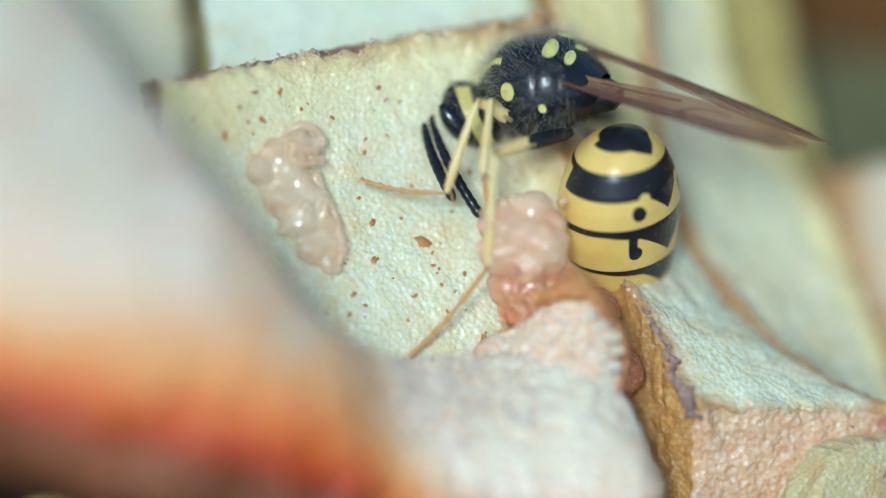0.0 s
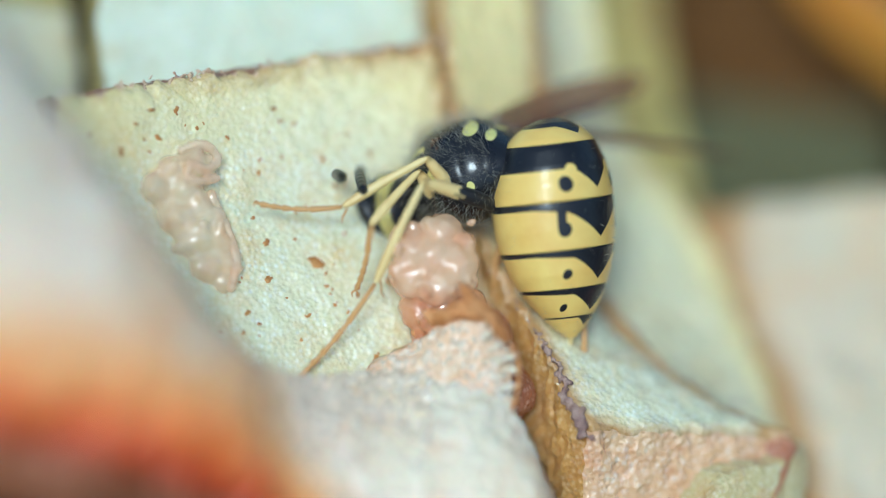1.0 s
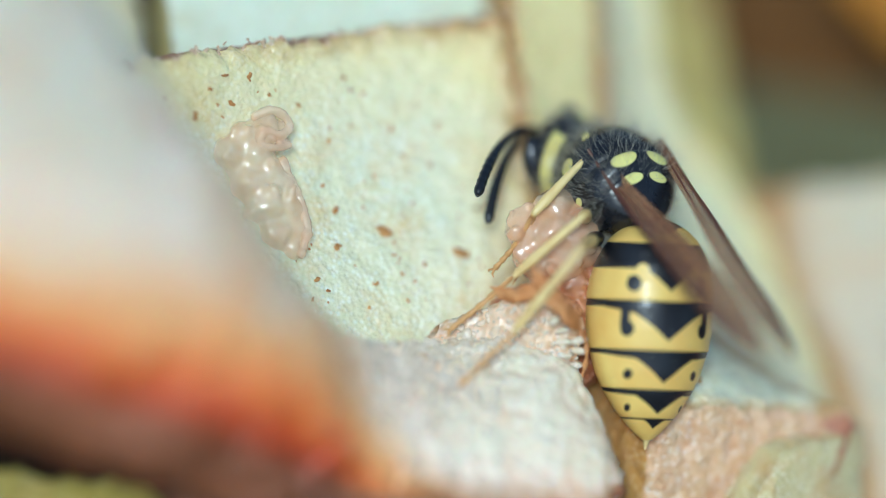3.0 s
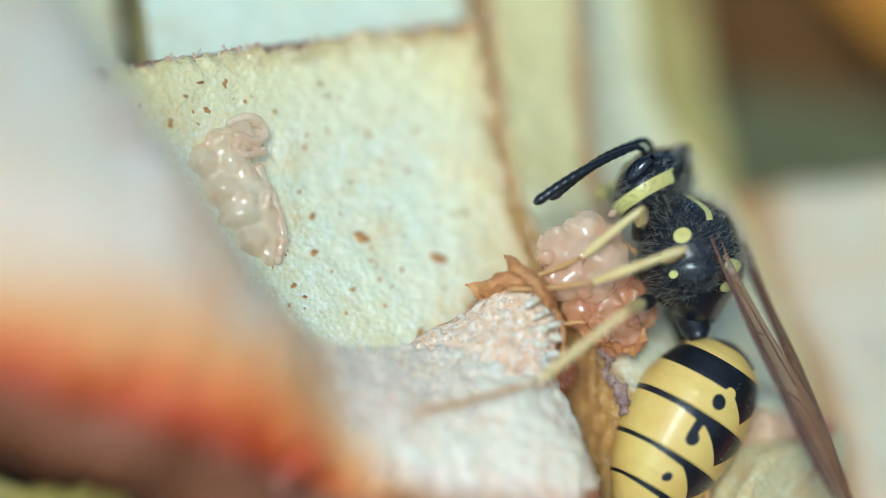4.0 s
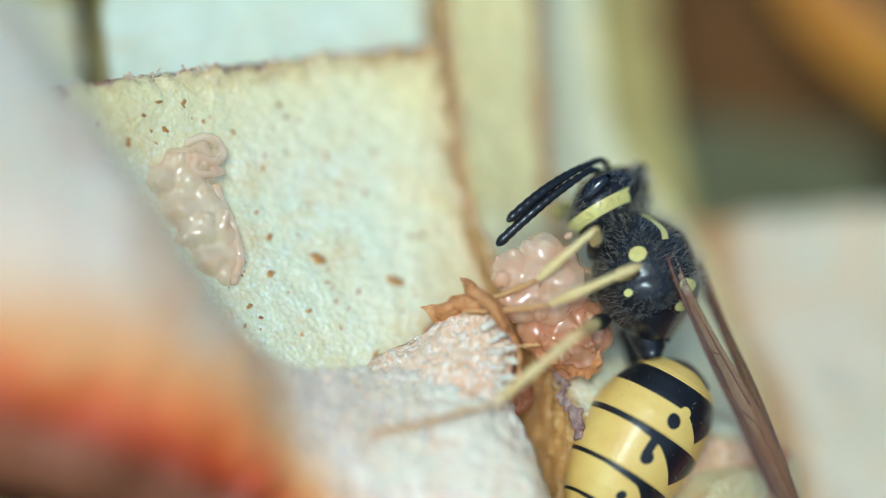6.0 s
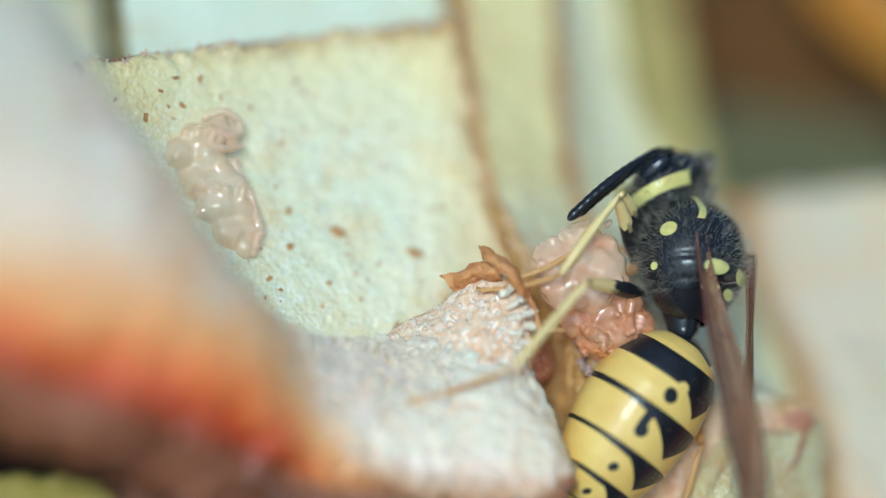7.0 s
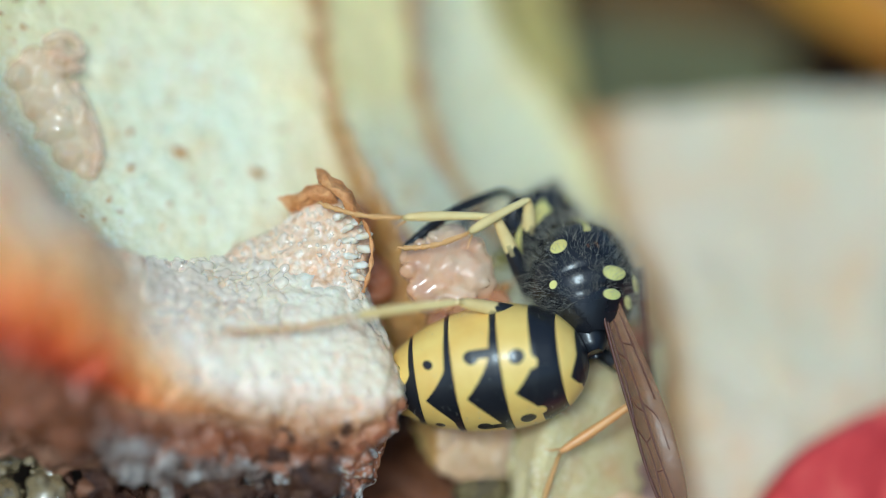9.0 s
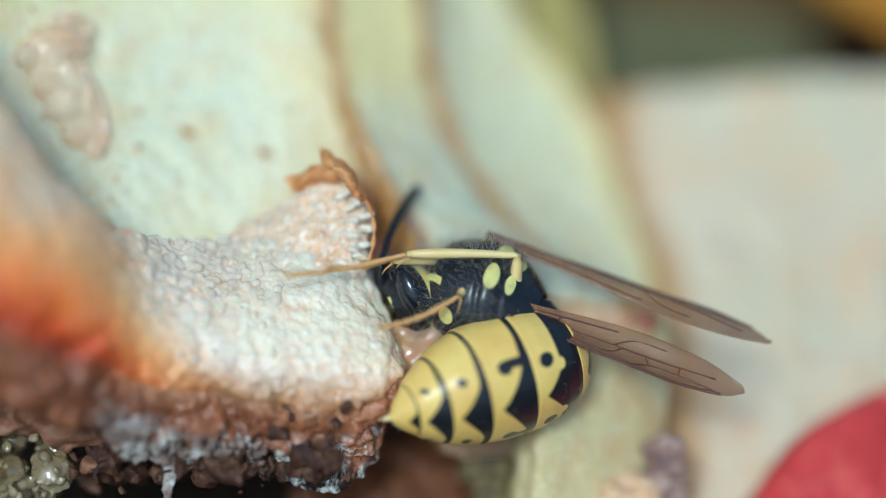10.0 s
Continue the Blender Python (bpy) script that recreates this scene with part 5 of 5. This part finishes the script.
beat(2.5, tail_at=(2.62, -1.16, 0.32), thorax=(0.62, 3.14, -1.10), ahead=(-0.42, 0.40, -0.80),
     back=(0.10, 0.78, 0.62), face=(-0.75, -0.10, -0.55), crown=(-0.10, 0.85, 0.50), tail=(0.17, -0.97, 0.00),
     tail_back=(0.25, 0.20, 0.94), feeler_l=(-4.96, -0.05, 0.51), feeler_r=(-2.21, 0.90, -2.00),
     wing_l=(2.26, 0.85, 7.70), wing_r=(5.59, 0.23, 6.49), l1_ankle=(-2.60, 0.37, 0.82),
     l1_toe=(-2.59, -0.81, 0.35), l2_ankle=(-2.10, -2.49, 0.97), l2_toe=(-1.91, -4.20, 0.75),
     l3_ankle=(-1.72, -3.83, 2.18), l3_toe=(-3.03, -6.79, 2.90), r3_ankle=(4.49, -1.85, 0.00),
     r3_toe=(5.53, -3.88, -1.50), chunk=(-0.52, -0.80, -0.40))
beat(2.7, tail_at=(3.59, -1.95, 0.60), thorax=(1.82, 2.52, -1.00), ahead=(-0.42, 0.40, -0.80),
     back=(0.10, 0.78, 0.62), face=(-0.75, -0.10, -0.55), crown=(-0.10, 0.85, 0.50), tail=(0.13, -0.97, 0.00),
     tail_back=(0.12, 0.20, 0.97), feeler_l=(-2.98, 0.58, 0.60), feeler_r=(-1.54, 0.62, -2.00),
     wing_l=(3.93, -0.70, 6.96), wing_r=(6.92, -0.94, 6.21), l1_ankle=(-1.07, 0.40, 0.86),
     l1_toe=(-1.21, -0.79, 0.38), l2_ankle=(-1.58, -2.02, 0.97), l2_toe=(-3.04, -4.22, 0.81),
     l3_ankle=(-1.12, -3.63, 2.18), l3_toe=(-3.02, -6.65, 2.85), r3_ankle=(5.39, -2.69, 0.00),
     r3_toe=(6.44, -4.73, -1.50), chunk=(0.24, -0.37, -0.20), wing_edge=(1.00, -0.20))
beat(3.8, tail_at=(6.73, -7.38, -0.50), thorax=(7.11, -1.17, -0.61), feeler_l=(0.88, 0.82, 1.18),
     feeler_r=(2.16, 0.95, 0.80), wing_l=(11.79, -9.83, 2.82), wing_r=(12.77, -9.65, 1.50),
     l1_ankle=(3.06, -1.14, 1.56), l1_toe=(1.22, -1.83, 1.17), l2_ankle=(3.43, -2.00, 1.93),
     l2_toe=(1.11, -2.22, 1.35), l3_ankle=(1.45, -5.36, 3.44), l3_toe=(-3.04, -6.55, 3.85),
     r1_ankle=(5.82, -1.59, 0.00), r1_toe=(4.11, -0.41, -1.00), r2_ankle=(4.81, -3.39, 0.20),
     r2_toe=(2.91, -3.55, 0.20), r3_ankle=(7.91, -8.40, -0.20), r3_toe=(7.76, -10.03, -0.50),
     chunk=(3.19, -1.10, 0.20), ahead=(-0.25, 0.94, -0.22), back=(0.90, 0.24, 0.36), face=(-0.58, 0.78, -0.22),
     crown=(0.75, 0.35, 0.55), tail=(-0.48, -0.83, 0.12), tail_back=(0.66, -0.36, 0.66),
     chunk_turn=(0.95, 0.30, 0.00), l1_knee=(0.15, 0.45, 0.80), l2_knee=(0.20, 0.15, 0.80),
     l3_knee=(0.30, 0.40, 0.80), r1_knee=(-0.30, -0.20, -1.00), r2_knee=(-0.30, -0.20, -1.00),
     wing_edge=(0.90, -0.45))
beat(4.5, tail_at=(6.69, -7.35, -0.50), thorax=(7.06, -1.13, -0.61), feeler_l=(1.60, -0.20, 0.97),
     feeler_r=(2.14, 0.96, 0.80), wing_l=(11.81, -9.82, 2.81), wing_r=(12.77, -9.62, 1.50),
     l1_ankle=(3.05, -1.13, 1.54), l1_toe=(1.21, -1.83, 1.14), l2_ankle=(3.43, -1.99, 1.91),
     l2_toe=(1.10, -2.22, 1.32), l3_ankle=(1.48, -5.37, 3.39), l3_toe=(-2.99, -6.58, 3.78),
     r1_ankle=(5.79, -1.56, 0.00), r1_toe=(4.06, -0.38, -1.00), r2_ankle=(4.78, -3.37, 0.20),
     r2_toe=(2.88, -3.54, 0.20), r3_ankle=(7.88, -8.37, -0.20), r3_toe=(7.73, -9.99, -0.50),
     chunk=(3.17, -1.09, 0.20), ahead=(-0.25, 0.94, -0.22), back=(0.90, 0.24, 0.36), face=(-0.58, 0.78, -0.22),
     crown=(0.75, 0.35, 0.55), tail=(-0.48, -0.83, 0.12), tail_back=(0.66, -0.36, 0.66),
     chunk_turn=(0.95, 0.30, 0.00), l1_knee=(0.15, 0.45, 0.80), l2_knee=(0.20, 0.15, 0.80),
     l3_knee=(0.30, 0.40, 0.80), r1_knee=(-0.30, -0.20, -1.00), r2_knee=(-0.30, -0.20, -1.00),
     wing_edge=(0.90, -0.45))
beat(5.5, tail_at=(6.69, -7.29, -0.48), thorax=(7.03, -1.08, -0.61), feeler_l=(0.83, 0.69, 0.91),
     feeler_r=(2.11, 1.01, 0.80), wing_l=(11.81, -9.73, 2.83), wing_r=(12.78, -9.53, 1.50),
     l1_ankle=(3.02, -1.08, 1.53), l1_toe=(1.18, -1.78, 1.14), l2_ankle=(3.41, -1.93, 1.91),
     l2_toe=(1.08, -2.17, 1.32), l3_ankle=(1.46, -5.31, 3.39), l3_toe=(-3.01, -6.54, 3.78),
     r1_ankle=(5.77, -1.50, 0.00), r1_toe=(4.04, -0.33, -1.00), r2_ankle=(4.77, -3.31, 0.20),
     r2_toe=(2.87, -3.49, 0.20), r3_ankle=(7.88, -8.30, -0.20), r3_toe=(7.74, -9.93, -0.50),
     chunk=(3.14, -1.03, 0.20), ahead=(-0.25, 0.94, -0.22), back=(0.90, 0.24, 0.36), face=(-0.58, 0.78, -0.22),
     crown=(0.75, 0.35, 0.55), tail=(-0.48, -0.83, 0.12), tail_back=(0.66, -0.36, 0.66),
     chunk_turn=(0.95, 0.30, 0.00), l1_knee=(0.15, 0.45, 0.80), l2_knee=(0.20, 0.15, 0.80),
     l3_knee=(0.30, 0.40, 0.80), r1_knee=(-0.30, -0.20, -1.00), r2_knee=(-0.30, -0.20, -1.00),
     wing_edge=(0.90, -0.45))
beat(6.2, tail_at=(6.73, -7.13, -0.58), thorax=(7.06, -0.91, -0.61), feeler_l=(1.25, -0.56, 0.89),
     feeler_r=(2.14, 0.98, 0.80), wing_l=(11.86, -9.76, 2.79), wing_r=(12.81, -9.55, 1.50),
     l1_ankle=(3.06, -1.12, 1.52), l1_toe=(1.21, -1.81, 1.11), l2_ankle=(3.44, -1.98, 1.88),
     l2_toe=(1.11, -2.21, 1.29), l3_ankle=(1.51, -5.38, 3.27), l3_toe=(-2.96, -6.61, 3.61),
     r1_ankle=(5.79, -1.52, 0.00), r1_toe=(4.06, -0.33, -1.00), r2_ankle=(4.80, -3.32, 0.20),
     r2_toe=(2.90, -3.51, 0.20), r3_ankle=(7.91, -8.30, -0.20), r3_toe=(7.77, -9.92, -0.50),
     chunk=(3.17, -1.05, 0.20), ahead=(-0.25, 0.94, -0.22), back=(0.90, 0.24, 0.36), face=(-0.58, 0.78, -0.22),
     crown=(0.75, 0.35, 0.55), tail=(-0.48, -0.83, 0.12), tail_back=(0.66, -0.36, 0.66),
     chunk_turn=(0.95, 0.30, 0.00), l1_knee=(0.15, 0.45, 0.80), l2_knee=(0.20, 0.15, 0.80),
     l3_knee=(0.30, 0.40, 0.80), r1_knee=(-0.30, -0.20, -1.00), r2_knee=(-0.30, -0.20, -1.00),
     wing_edge=(0.90, -0.45))
beat(7.3, tail_at=(5.60, -7.44, 0.20), thorax=(8.38, -1.93, -0.30), ahead=(0.05, 0.93, -0.38),
     back=(0.70, 0.22, 0.67), face=(-0.45, 0.82, -0.30), crown=(0.70, 0.40, 0.55), tail=(-0.56, -0.75, 0.05),
     tail_back=(0.58, -0.48, 0.65), feeler_l=(3.55, -0.45, 1.49), feeler_r=(4.23, -0.56, 0.50),
     wing_l=(8.19, -10.05, 5.07), wing_r=(9.04, -10.09, 3.00), l1_ankle=(3.86, -1.42, 1.83),
     l1_toe=(1.50, -2.48, 1.43), l2_ankle=(3.16, -2.22, 2.05), l2_toe=(1.30, -2.62, 1.49),
     l3_ankle=(1.58, -5.40, 3.23), l3_toe=(-3.04, -6.97, 3.48), r1_ankle=(6.45, -1.74, 0.00),
     r1_toe=(4.69, -1.28, -1.00), r2_ankle=(5.02, -4.55, 0.20), r2_toe=(3.22, -4.54, 0.20),
     r3_ankle=(8.43, -8.15, -0.20), r3_toe=(7.83, -10.15, -0.50), chunk=(4.11, -2.16, 0.50),
     chunk_turn=(0.95, 0.30, 0.00), l1_knee=(0.30, 1.00, 0.30), l2_knee=(0.10, 1.00, 0.30),
     l3_knee=(0.20, 1.00, 0.40), r3_knee=(0.20, -0.50, -0.70), r1_knee=(-0.30, -0.20, -1.00),
     r2_knee=(-0.30, -0.20, -1.00), wing_edge=(0.90, -0.45))
beat(7.5, tail_at=(5.64, -7.29, 0.20), thorax=(8.52, -2.18, -0.37), ahead=(0.05, 0.93, -0.38),
     back=(0.70, 0.22, 0.67), face=(-0.45, 0.82, -0.30), crown=(0.70, 0.40, 0.55), tail=(-0.58, -0.72, 0.05),
     tail_back=(0.58, -0.50, 0.65), feeler_l=(3.60, -0.88, 1.32), feeler_r=(3.83, -0.97, 0.42),
     wing_l=(7.81, -9.54, 5.11), wing_r=(9.22, -9.31, 3.00), l1_ankle=(3.79, -1.46, 1.84),
     l1_toe=(1.52, -2.48, 1.45), l2_ankle=(3.23, -2.25, 2.06), l2_toe=(1.32, -2.64, 1.51),
     l3_ankle=(1.70, -5.51, 3.30), l3_toe=(-3.04, -6.94, 3.58), r3_ankle=(8.46, -8.20, -0.20),
     r3_toe=(7.88, -10.01, -0.50), chunk=(4.12, -2.31, 0.50), chunk_turn=(0.95, 0.30, 0.00),
     r1_knee=(-0.30, -0.20, -1.00), r2_knee=(-0.30, -0.20, -1.00), wing_edge=(0.90, -0.45))
beat(8, tail_at=(6.29, -7.27, 0.80), thorax=(9.09, -3.69, -0.41), ahead=(-0.40, 0.60, -0.69),
     back=(0.72, 0.55, 0.20), face=(-0.90, -0.05, -0.40), crown=(0.00, 0.90, 0.40), tail=(-0.80, -0.42, -0.08),
     tail_back=(0.26, -0.50, 0.82), feeler_l=(5.43, -4.18, -0.51), feeler_r=(5.50, -4.40, -3.50),
     wing_l=(10.56, -9.56, 0.59), wing_r=(10.94, -9.43, -0.91), l1_ankle=(4.96, -1.96, 2.04),
     l1_toe=(3.74, -2.40, 1.61), l2_ankle=(4.07, -2.40, 2.15), l2_toe=(1.70, -2.56, 1.61),
     l3_ankle=(1.74, -5.70, 3.60), l3_toe=(-2.89, -6.86, 3.94), l1_knee=(0.30, 1.00, 0.30),
     l2_knee=(0.10, 1.00, 0.30), l3_knee=(0.20, 1.00, 0.40), r3_knee=(0.20, -0.50, -0.70),
     r3_ankle=(8.78, -7.82, -1.00), r3_toe=(8.50, -9.46, -1.50), r1_ankle=(6.33, -3.98, -0.50),
     r1_toe=(5.43, -4.79, -0.80), r2_ankle=(6.64, -5.59, -0.50), r2_toe=(6.04, -6.40, -0.80),
     chunk=(4.00, -3.98, 0.60), chunk_turn=(0.95, 0.30, 0.00), wing_edge=(0.85, -0.50))
beat(8.5, tail_at=(6.72, -7.72, 0.90), thorax=(9.52, -4.62, -0.21), ahead=(-0.33, 0.72, -0.60),
     back=(0.75, 0.48, 0.36), face=(-0.88, 0.15, -0.40), crown=(0.00, 0.90, 0.40), tail=(-0.89, -0.22, -0.10),
     tail_back=(0.10, -0.50, 0.85), feeler_l=(4.08, -2.80, 0.67), feeler_r=(4.86, -3.61, -2.50),
     wing_l=(11.69, -10.90, 1.50), wing_r=(12.21, -10.85, -1.00), l1_ankle=(5.68, -2.80, 2.13),
     l1_toe=(3.80, -3.40, 1.72), l2_ankle=(3.80, -2.52, 2.26), l2_toe=(1.74, -2.39, 1.73),
     l3_ankle=(1.90, -5.85, 3.96), l3_toe=(-2.68, -6.85, 4.39), r3_knee=(0.60, -0.30, -0.30),
     r3_ankle=(9.14, -10.58, 0.50), r3_toe=(8.76, -12.62, 0.00), r1_ankle=(7.31, -5.00, -0.50),
     r1_toe=(6.41, -5.82, -0.80), r2_ankle=(7.62, -6.82, -0.50), r2_toe=(7.02, -7.64, -0.80),
     chunk=(5.08, -4.40, 0.60), chunk_turn=(0.95, 0.30, 0.00))
beat(9, tail_at=(6.41, -8.23, 0.90), thorax=(9.87, -5.06, 0.02), ahead=(-0.28, 0.80, -0.52),
     back=(0.78, 0.42, 0.40), face=(-0.85, 0.35, -0.38), crown=(0.40, 0.80, 0.42), tail=(-0.91, -0.14, -0.10),
     tail_back=(0.05, -0.43, 0.90), feeler_l=(3.48, -4.03, 0.80), feeler_r=(3.99, -5.19, -2.50),
     wing_l=(12.23, -11.58, 1.50), wing_r=(12.65, -11.24, -1.00), l1_ankle=(5.84, -3.37, 2.22),
     l1_toe=(3.50, -3.93, 1.80), l2_ankle=(3.51, -2.84, 2.34), l2_toe=(1.37, -2.50, 1.81),
     l3_ankle=(1.75, -6.26, 4.19), l3_toe=(-3.00, -6.84, 4.63), r3_knee=(1.00, 0.10, 0.20),
     r3_ankle=(9.09, -11.12, 1.00), r3_toe=(8.57, -13.26, 0.50), r1_ankle=(7.26, -5.25, -0.50),
     r1_toe=(6.35, -6.07, -0.80), r2_ankle=(7.57, -7.07, -0.50), r2_toe=(6.96, -7.89, -0.80),
     chunk=(5.04, -4.64, 0.60), chunk_turn=(0.95, 0.30, 0.00))
beat(9.5, tail_at=(6.48, -9.00, 0.90), thorax=(9.39, -5.57, 0.19), ahead=(-0.25, 0.85, -0.45),
     back=(0.80, 0.40, 0.42), face=(-0.72, 0.60, -0.33), crown=(0.70, 0.35, 0.60), tail=(-0.91, -0.11, -0.10),
     tail_back=(0.03, -0.43, 0.90), feeler_l=(4.40, -4.19, 1.92), feeler_r=(2.63, -5.69, 1.00),
     wing_l=(13.19, -12.81, 2.00), wing_r=(13.43, -12.74, 0.00), l1_ankle=(5.59, -4.29, 2.32),
     l1_toe=(3.00, -4.69, 1.93), l2_ankle=(3.34, -3.22, 2.46), l2_toe=(1.61, -2.40, 1.93),
     l3_ankle=(1.78, -6.62, 4.52), l3_toe=(-2.86, -6.86, 5.06), r3_ankle=(9.18, -11.26, 1.50),
     r3_toe=(8.49, -14.54, 0.50), r1_ankle=(7.37, -6.01, -0.50), r1_toe=(6.46, -6.82, -0.80),
     r2_ankle=(7.68, -7.83, -0.50), r2_toe=(7.07, -8.65, -0.80), chunk=(4.96, -5.09, 0.60),
     chunk_turn=(0.95, 0.30, 0.00), wing_edge=(0.85, -0.50))
beat(9.8, tail_at=(6.44, -9.35, 1.67), thorax=(6.16, -5.90, 0.72), ahead=(-0.92, 0.20, -0.30),
     back=(0.10, 0.75, 0.60), face=(-0.90, -0.30, 0.10), crown=(-0.20, 0.90, 0.30), tail=(-0.86, -0.20, 0.40),
     tail_back=(-0.10, -0.48, 0.87), feeler_l=(2.24, -1.61, 1.47), feeler_r=(2.49, -1.89, -0.50),
     wing_l=(16.30, -12.00, 1.67), wing_r=(16.14, -7.87, 0.41), l1_ankle=(1.88, -5.13, 2.44),
     l1_toe=(-0.43, -5.40, 3.31), l2_ankle=(1.70, -6.31, 2.69), l2_toe=(-2.94, -6.89, 3.95),
     l3_ankle=(2.69, -4.99, 2.67), l3_toe=(0.16, -5.32, 3.28), r3_ankle=(7.86, -12.19, -0.15),
     r3_toe=(7.92, -13.93, -0.32), r1_ankle=(4.64, -5.84, -0.50), r1_toe=(3.71, -6.67, -0.80),
     r2_ankle=(4.95, -7.66, -0.50), r2_toe=(4.33, -8.49, -0.80), chunk=(3.28, -7.63, 0.58),
     chunk_turn=(0.95, 0.30, 0.00), wing_edge=(1.00, -0.20), r3_knee=(0.20, -0.20, -1.00))
beat(10, tail_at=(6.85, -9.51, 1.87), thorax=(6.13, -6.26, 0.97), ahead=(-0.93, 0.15, -0.30),
     back=(0.05, 0.75, 0.65), face=(-0.80, -0.35, 0.50), crown=(-0.30, 0.90, 0.20), tail=(-0.83, -0.28, 0.40),
     tail_back=(-0.12, -0.50, 0.85), feeler_l=(3.73, -2.84, -1.15), feeler_r=(2.87, -3.04, -3.50),
     wing_l=(17.66, -11.09, 1.57), wing_r=(17.11, -7.68, 0.57), l1_ankle=(3.04, -5.05, 2.52),
     l1_toe=(1.52, -5.24, 3.48), l2_ankle=(5.46, -6.32, 3.11), l2_toe=(3.14, -7.29, 3.93),
     l3_ankle=(3.65, -4.84, 2.75), l3_toe=(1.72, -5.20, 3.47), r3_ankle=(8.21, -11.94, 0.03),
     r3_toe=(8.27, -13.68, -0.16), r1_ankle=(4.79, -6.09, -0.50), r1_toe=(3.86, -6.92, -0.80),
     r2_ankle=(5.10, -7.92, -0.50), r2_toe=(4.48, -8.75, -0.80), chunk=(4.45, -7.88, 0.77),
     chunk_turn=(0.95, 0.30, 0.00), r3_knee=(0.20, -0.20, -1.00))


def wasp_pose(t):
    """All parts at t: the wasp on the board, and its parts in its own space."""
    body = frame_of(at_time("ahead", t), at_time("back", t))
    place = at_time("thorax", t)
    out = {"wasp": as_matrix(body, place)}

    def local(p):
        return body.T @ (np.asarray(p) - place)

    def turn(r):
        return body.T @ r
    neck = np.array([2.25, 0, -0.15])
    rh = turn(frame_of(at_time("face", t), at_time("crown", t)))
    out["head"] = as_matrix(rh, neck)
    # the waist is led by the axis of the abdomen
    axis, dorsal = at_time("tail", t), at_time("tail_back", t)
    ra = turn(frame_of(-unit(axis), dorsal))
    waist = np.array([-2.45, 0, -0.5])
    root = local(at_time("tail_at", t)) + ra @ np.array([3.7, 0, 0.2])
    # it never leaves the waist by more than its stalk
    gap = root - waist
    root = waist + gap * min(1.0, 2.05 / (np.linalg.norm(gap) + 1e-9))
    out["abdomen"] = as_matrix(ra, root)
    for k, key in enumerate(("feeler_l", "feeler_r")):
        root = np.array([1.7, 0.32 if k == 0 else -0.32, 0.4])
        tip = rh.T @ (local(at_time(key, t)) - neck)
        out["antenna" + str(k)] = as_matrix(frame_of(tip - root, np.array([0.25, 0.5 if k == 0 else -0.5, 1.0])), root)
    for k, key in enumerate(("wing_l", "wing_r")):
        sgn = 1 if k == 0 else -1
        root = np.array([0.2, 1.5 * sgn, 1.35])
        tip = local(at_time(key, t))
        d = unit(tip - root)
        # the leading edge is turned outwards, and downwards on the folded wing
        edge = at_time("wing_edge", t)
        lead = np.array([0.25, sgn * edge[0], edge[1]])
        z = unit(np.cross(d, lead))
        out["wing" + str(k)] = as_matrix(frame_of(d, z), root)
    for key, (pieces, (fe, ti, ta), root, sgn) in LEGS.items():
        ankle, toe = local(at_time(key + "_ankle", t)), local(at_time(key + "_toe", t))
        v = ankle - root
        dist = np.linalg.norm(v)
        v = v / dist
        dist = min(max(dist, abs(fe - ti) + 0.3), (fe + ti) * 0.985)
        ankle = root + v * dist
        c = (fe * fe + dist * dist - ti * ti) / (2 * fe * dist)
        pole = body.T @ at_time(key + "_knee", t) if key + "_knee" in BEATS else np.array([0.2, 0.8 * sgn, 0.8])
        up = unit(pole - v * (pole @ v))
        knee = root + v * fe * c + up * fe * math.sqrt(max(0, 1 - c * c))
        out[key] = (as_matrix(frame_of(knee - root, up), root), as_matrix(frame_of(ankle - knee, up), knee), as_matrix(frame_of(toe - ankle, up + np.array([0, 0, 0.3])), ankle))
    return out


def motions():
    """Key the wasp and its parts, the jelly that it carries and the flap that it bends."""
    steps = [round(k * 0.1, 1) for k in range(101)]
    poses = {t: wasp_pose(t) for t in steps}
    walk(WASP, [(t, BOARD @ poses[t]["wasp"]) for t in steps])
    walk(HEAD, [(t, poses[t]["head"]) for t in steps])
    walk(ABDOMEN, [(t, poses[t]["abdomen"]) for t in steps])
    for k in range(2):
        walk(ANTENNAE[k], [(t, poses[t]["antenna" + str(k)]) for t in steps])
        walk(WINGS[k], [(t, poses[t]["wing" + str(k)]) for t in steps])
    for key in LEGS:
        for n in range(3):
            walk(LEGS[key][0][n], [(t, poses[t][key][n]) for t in steps])
    walk(CHUNK, [(t, BOARD @ as_matrix(frame_of(at_time("chunk_turn", t), np.array([0.1, 0.2, 1.0])), at_time("chunk", t))) for t in steps])
    home = FLAP.matrix_basis.copy()
    lean = [(0.0, 0.2), (1.0, 0.25), (1.5, 0.75), (1.9, 1.0), (2.7, 1.0), (3.6, 0.0), (10.0, 0.0)]
    walk(FLAP, [(t, home @ Matrix.Rotation(k * radians(48), 4, 'X') @ Matrix.Translation((0, 0, -0.0004 * k))) for t, k in lean])


motions()
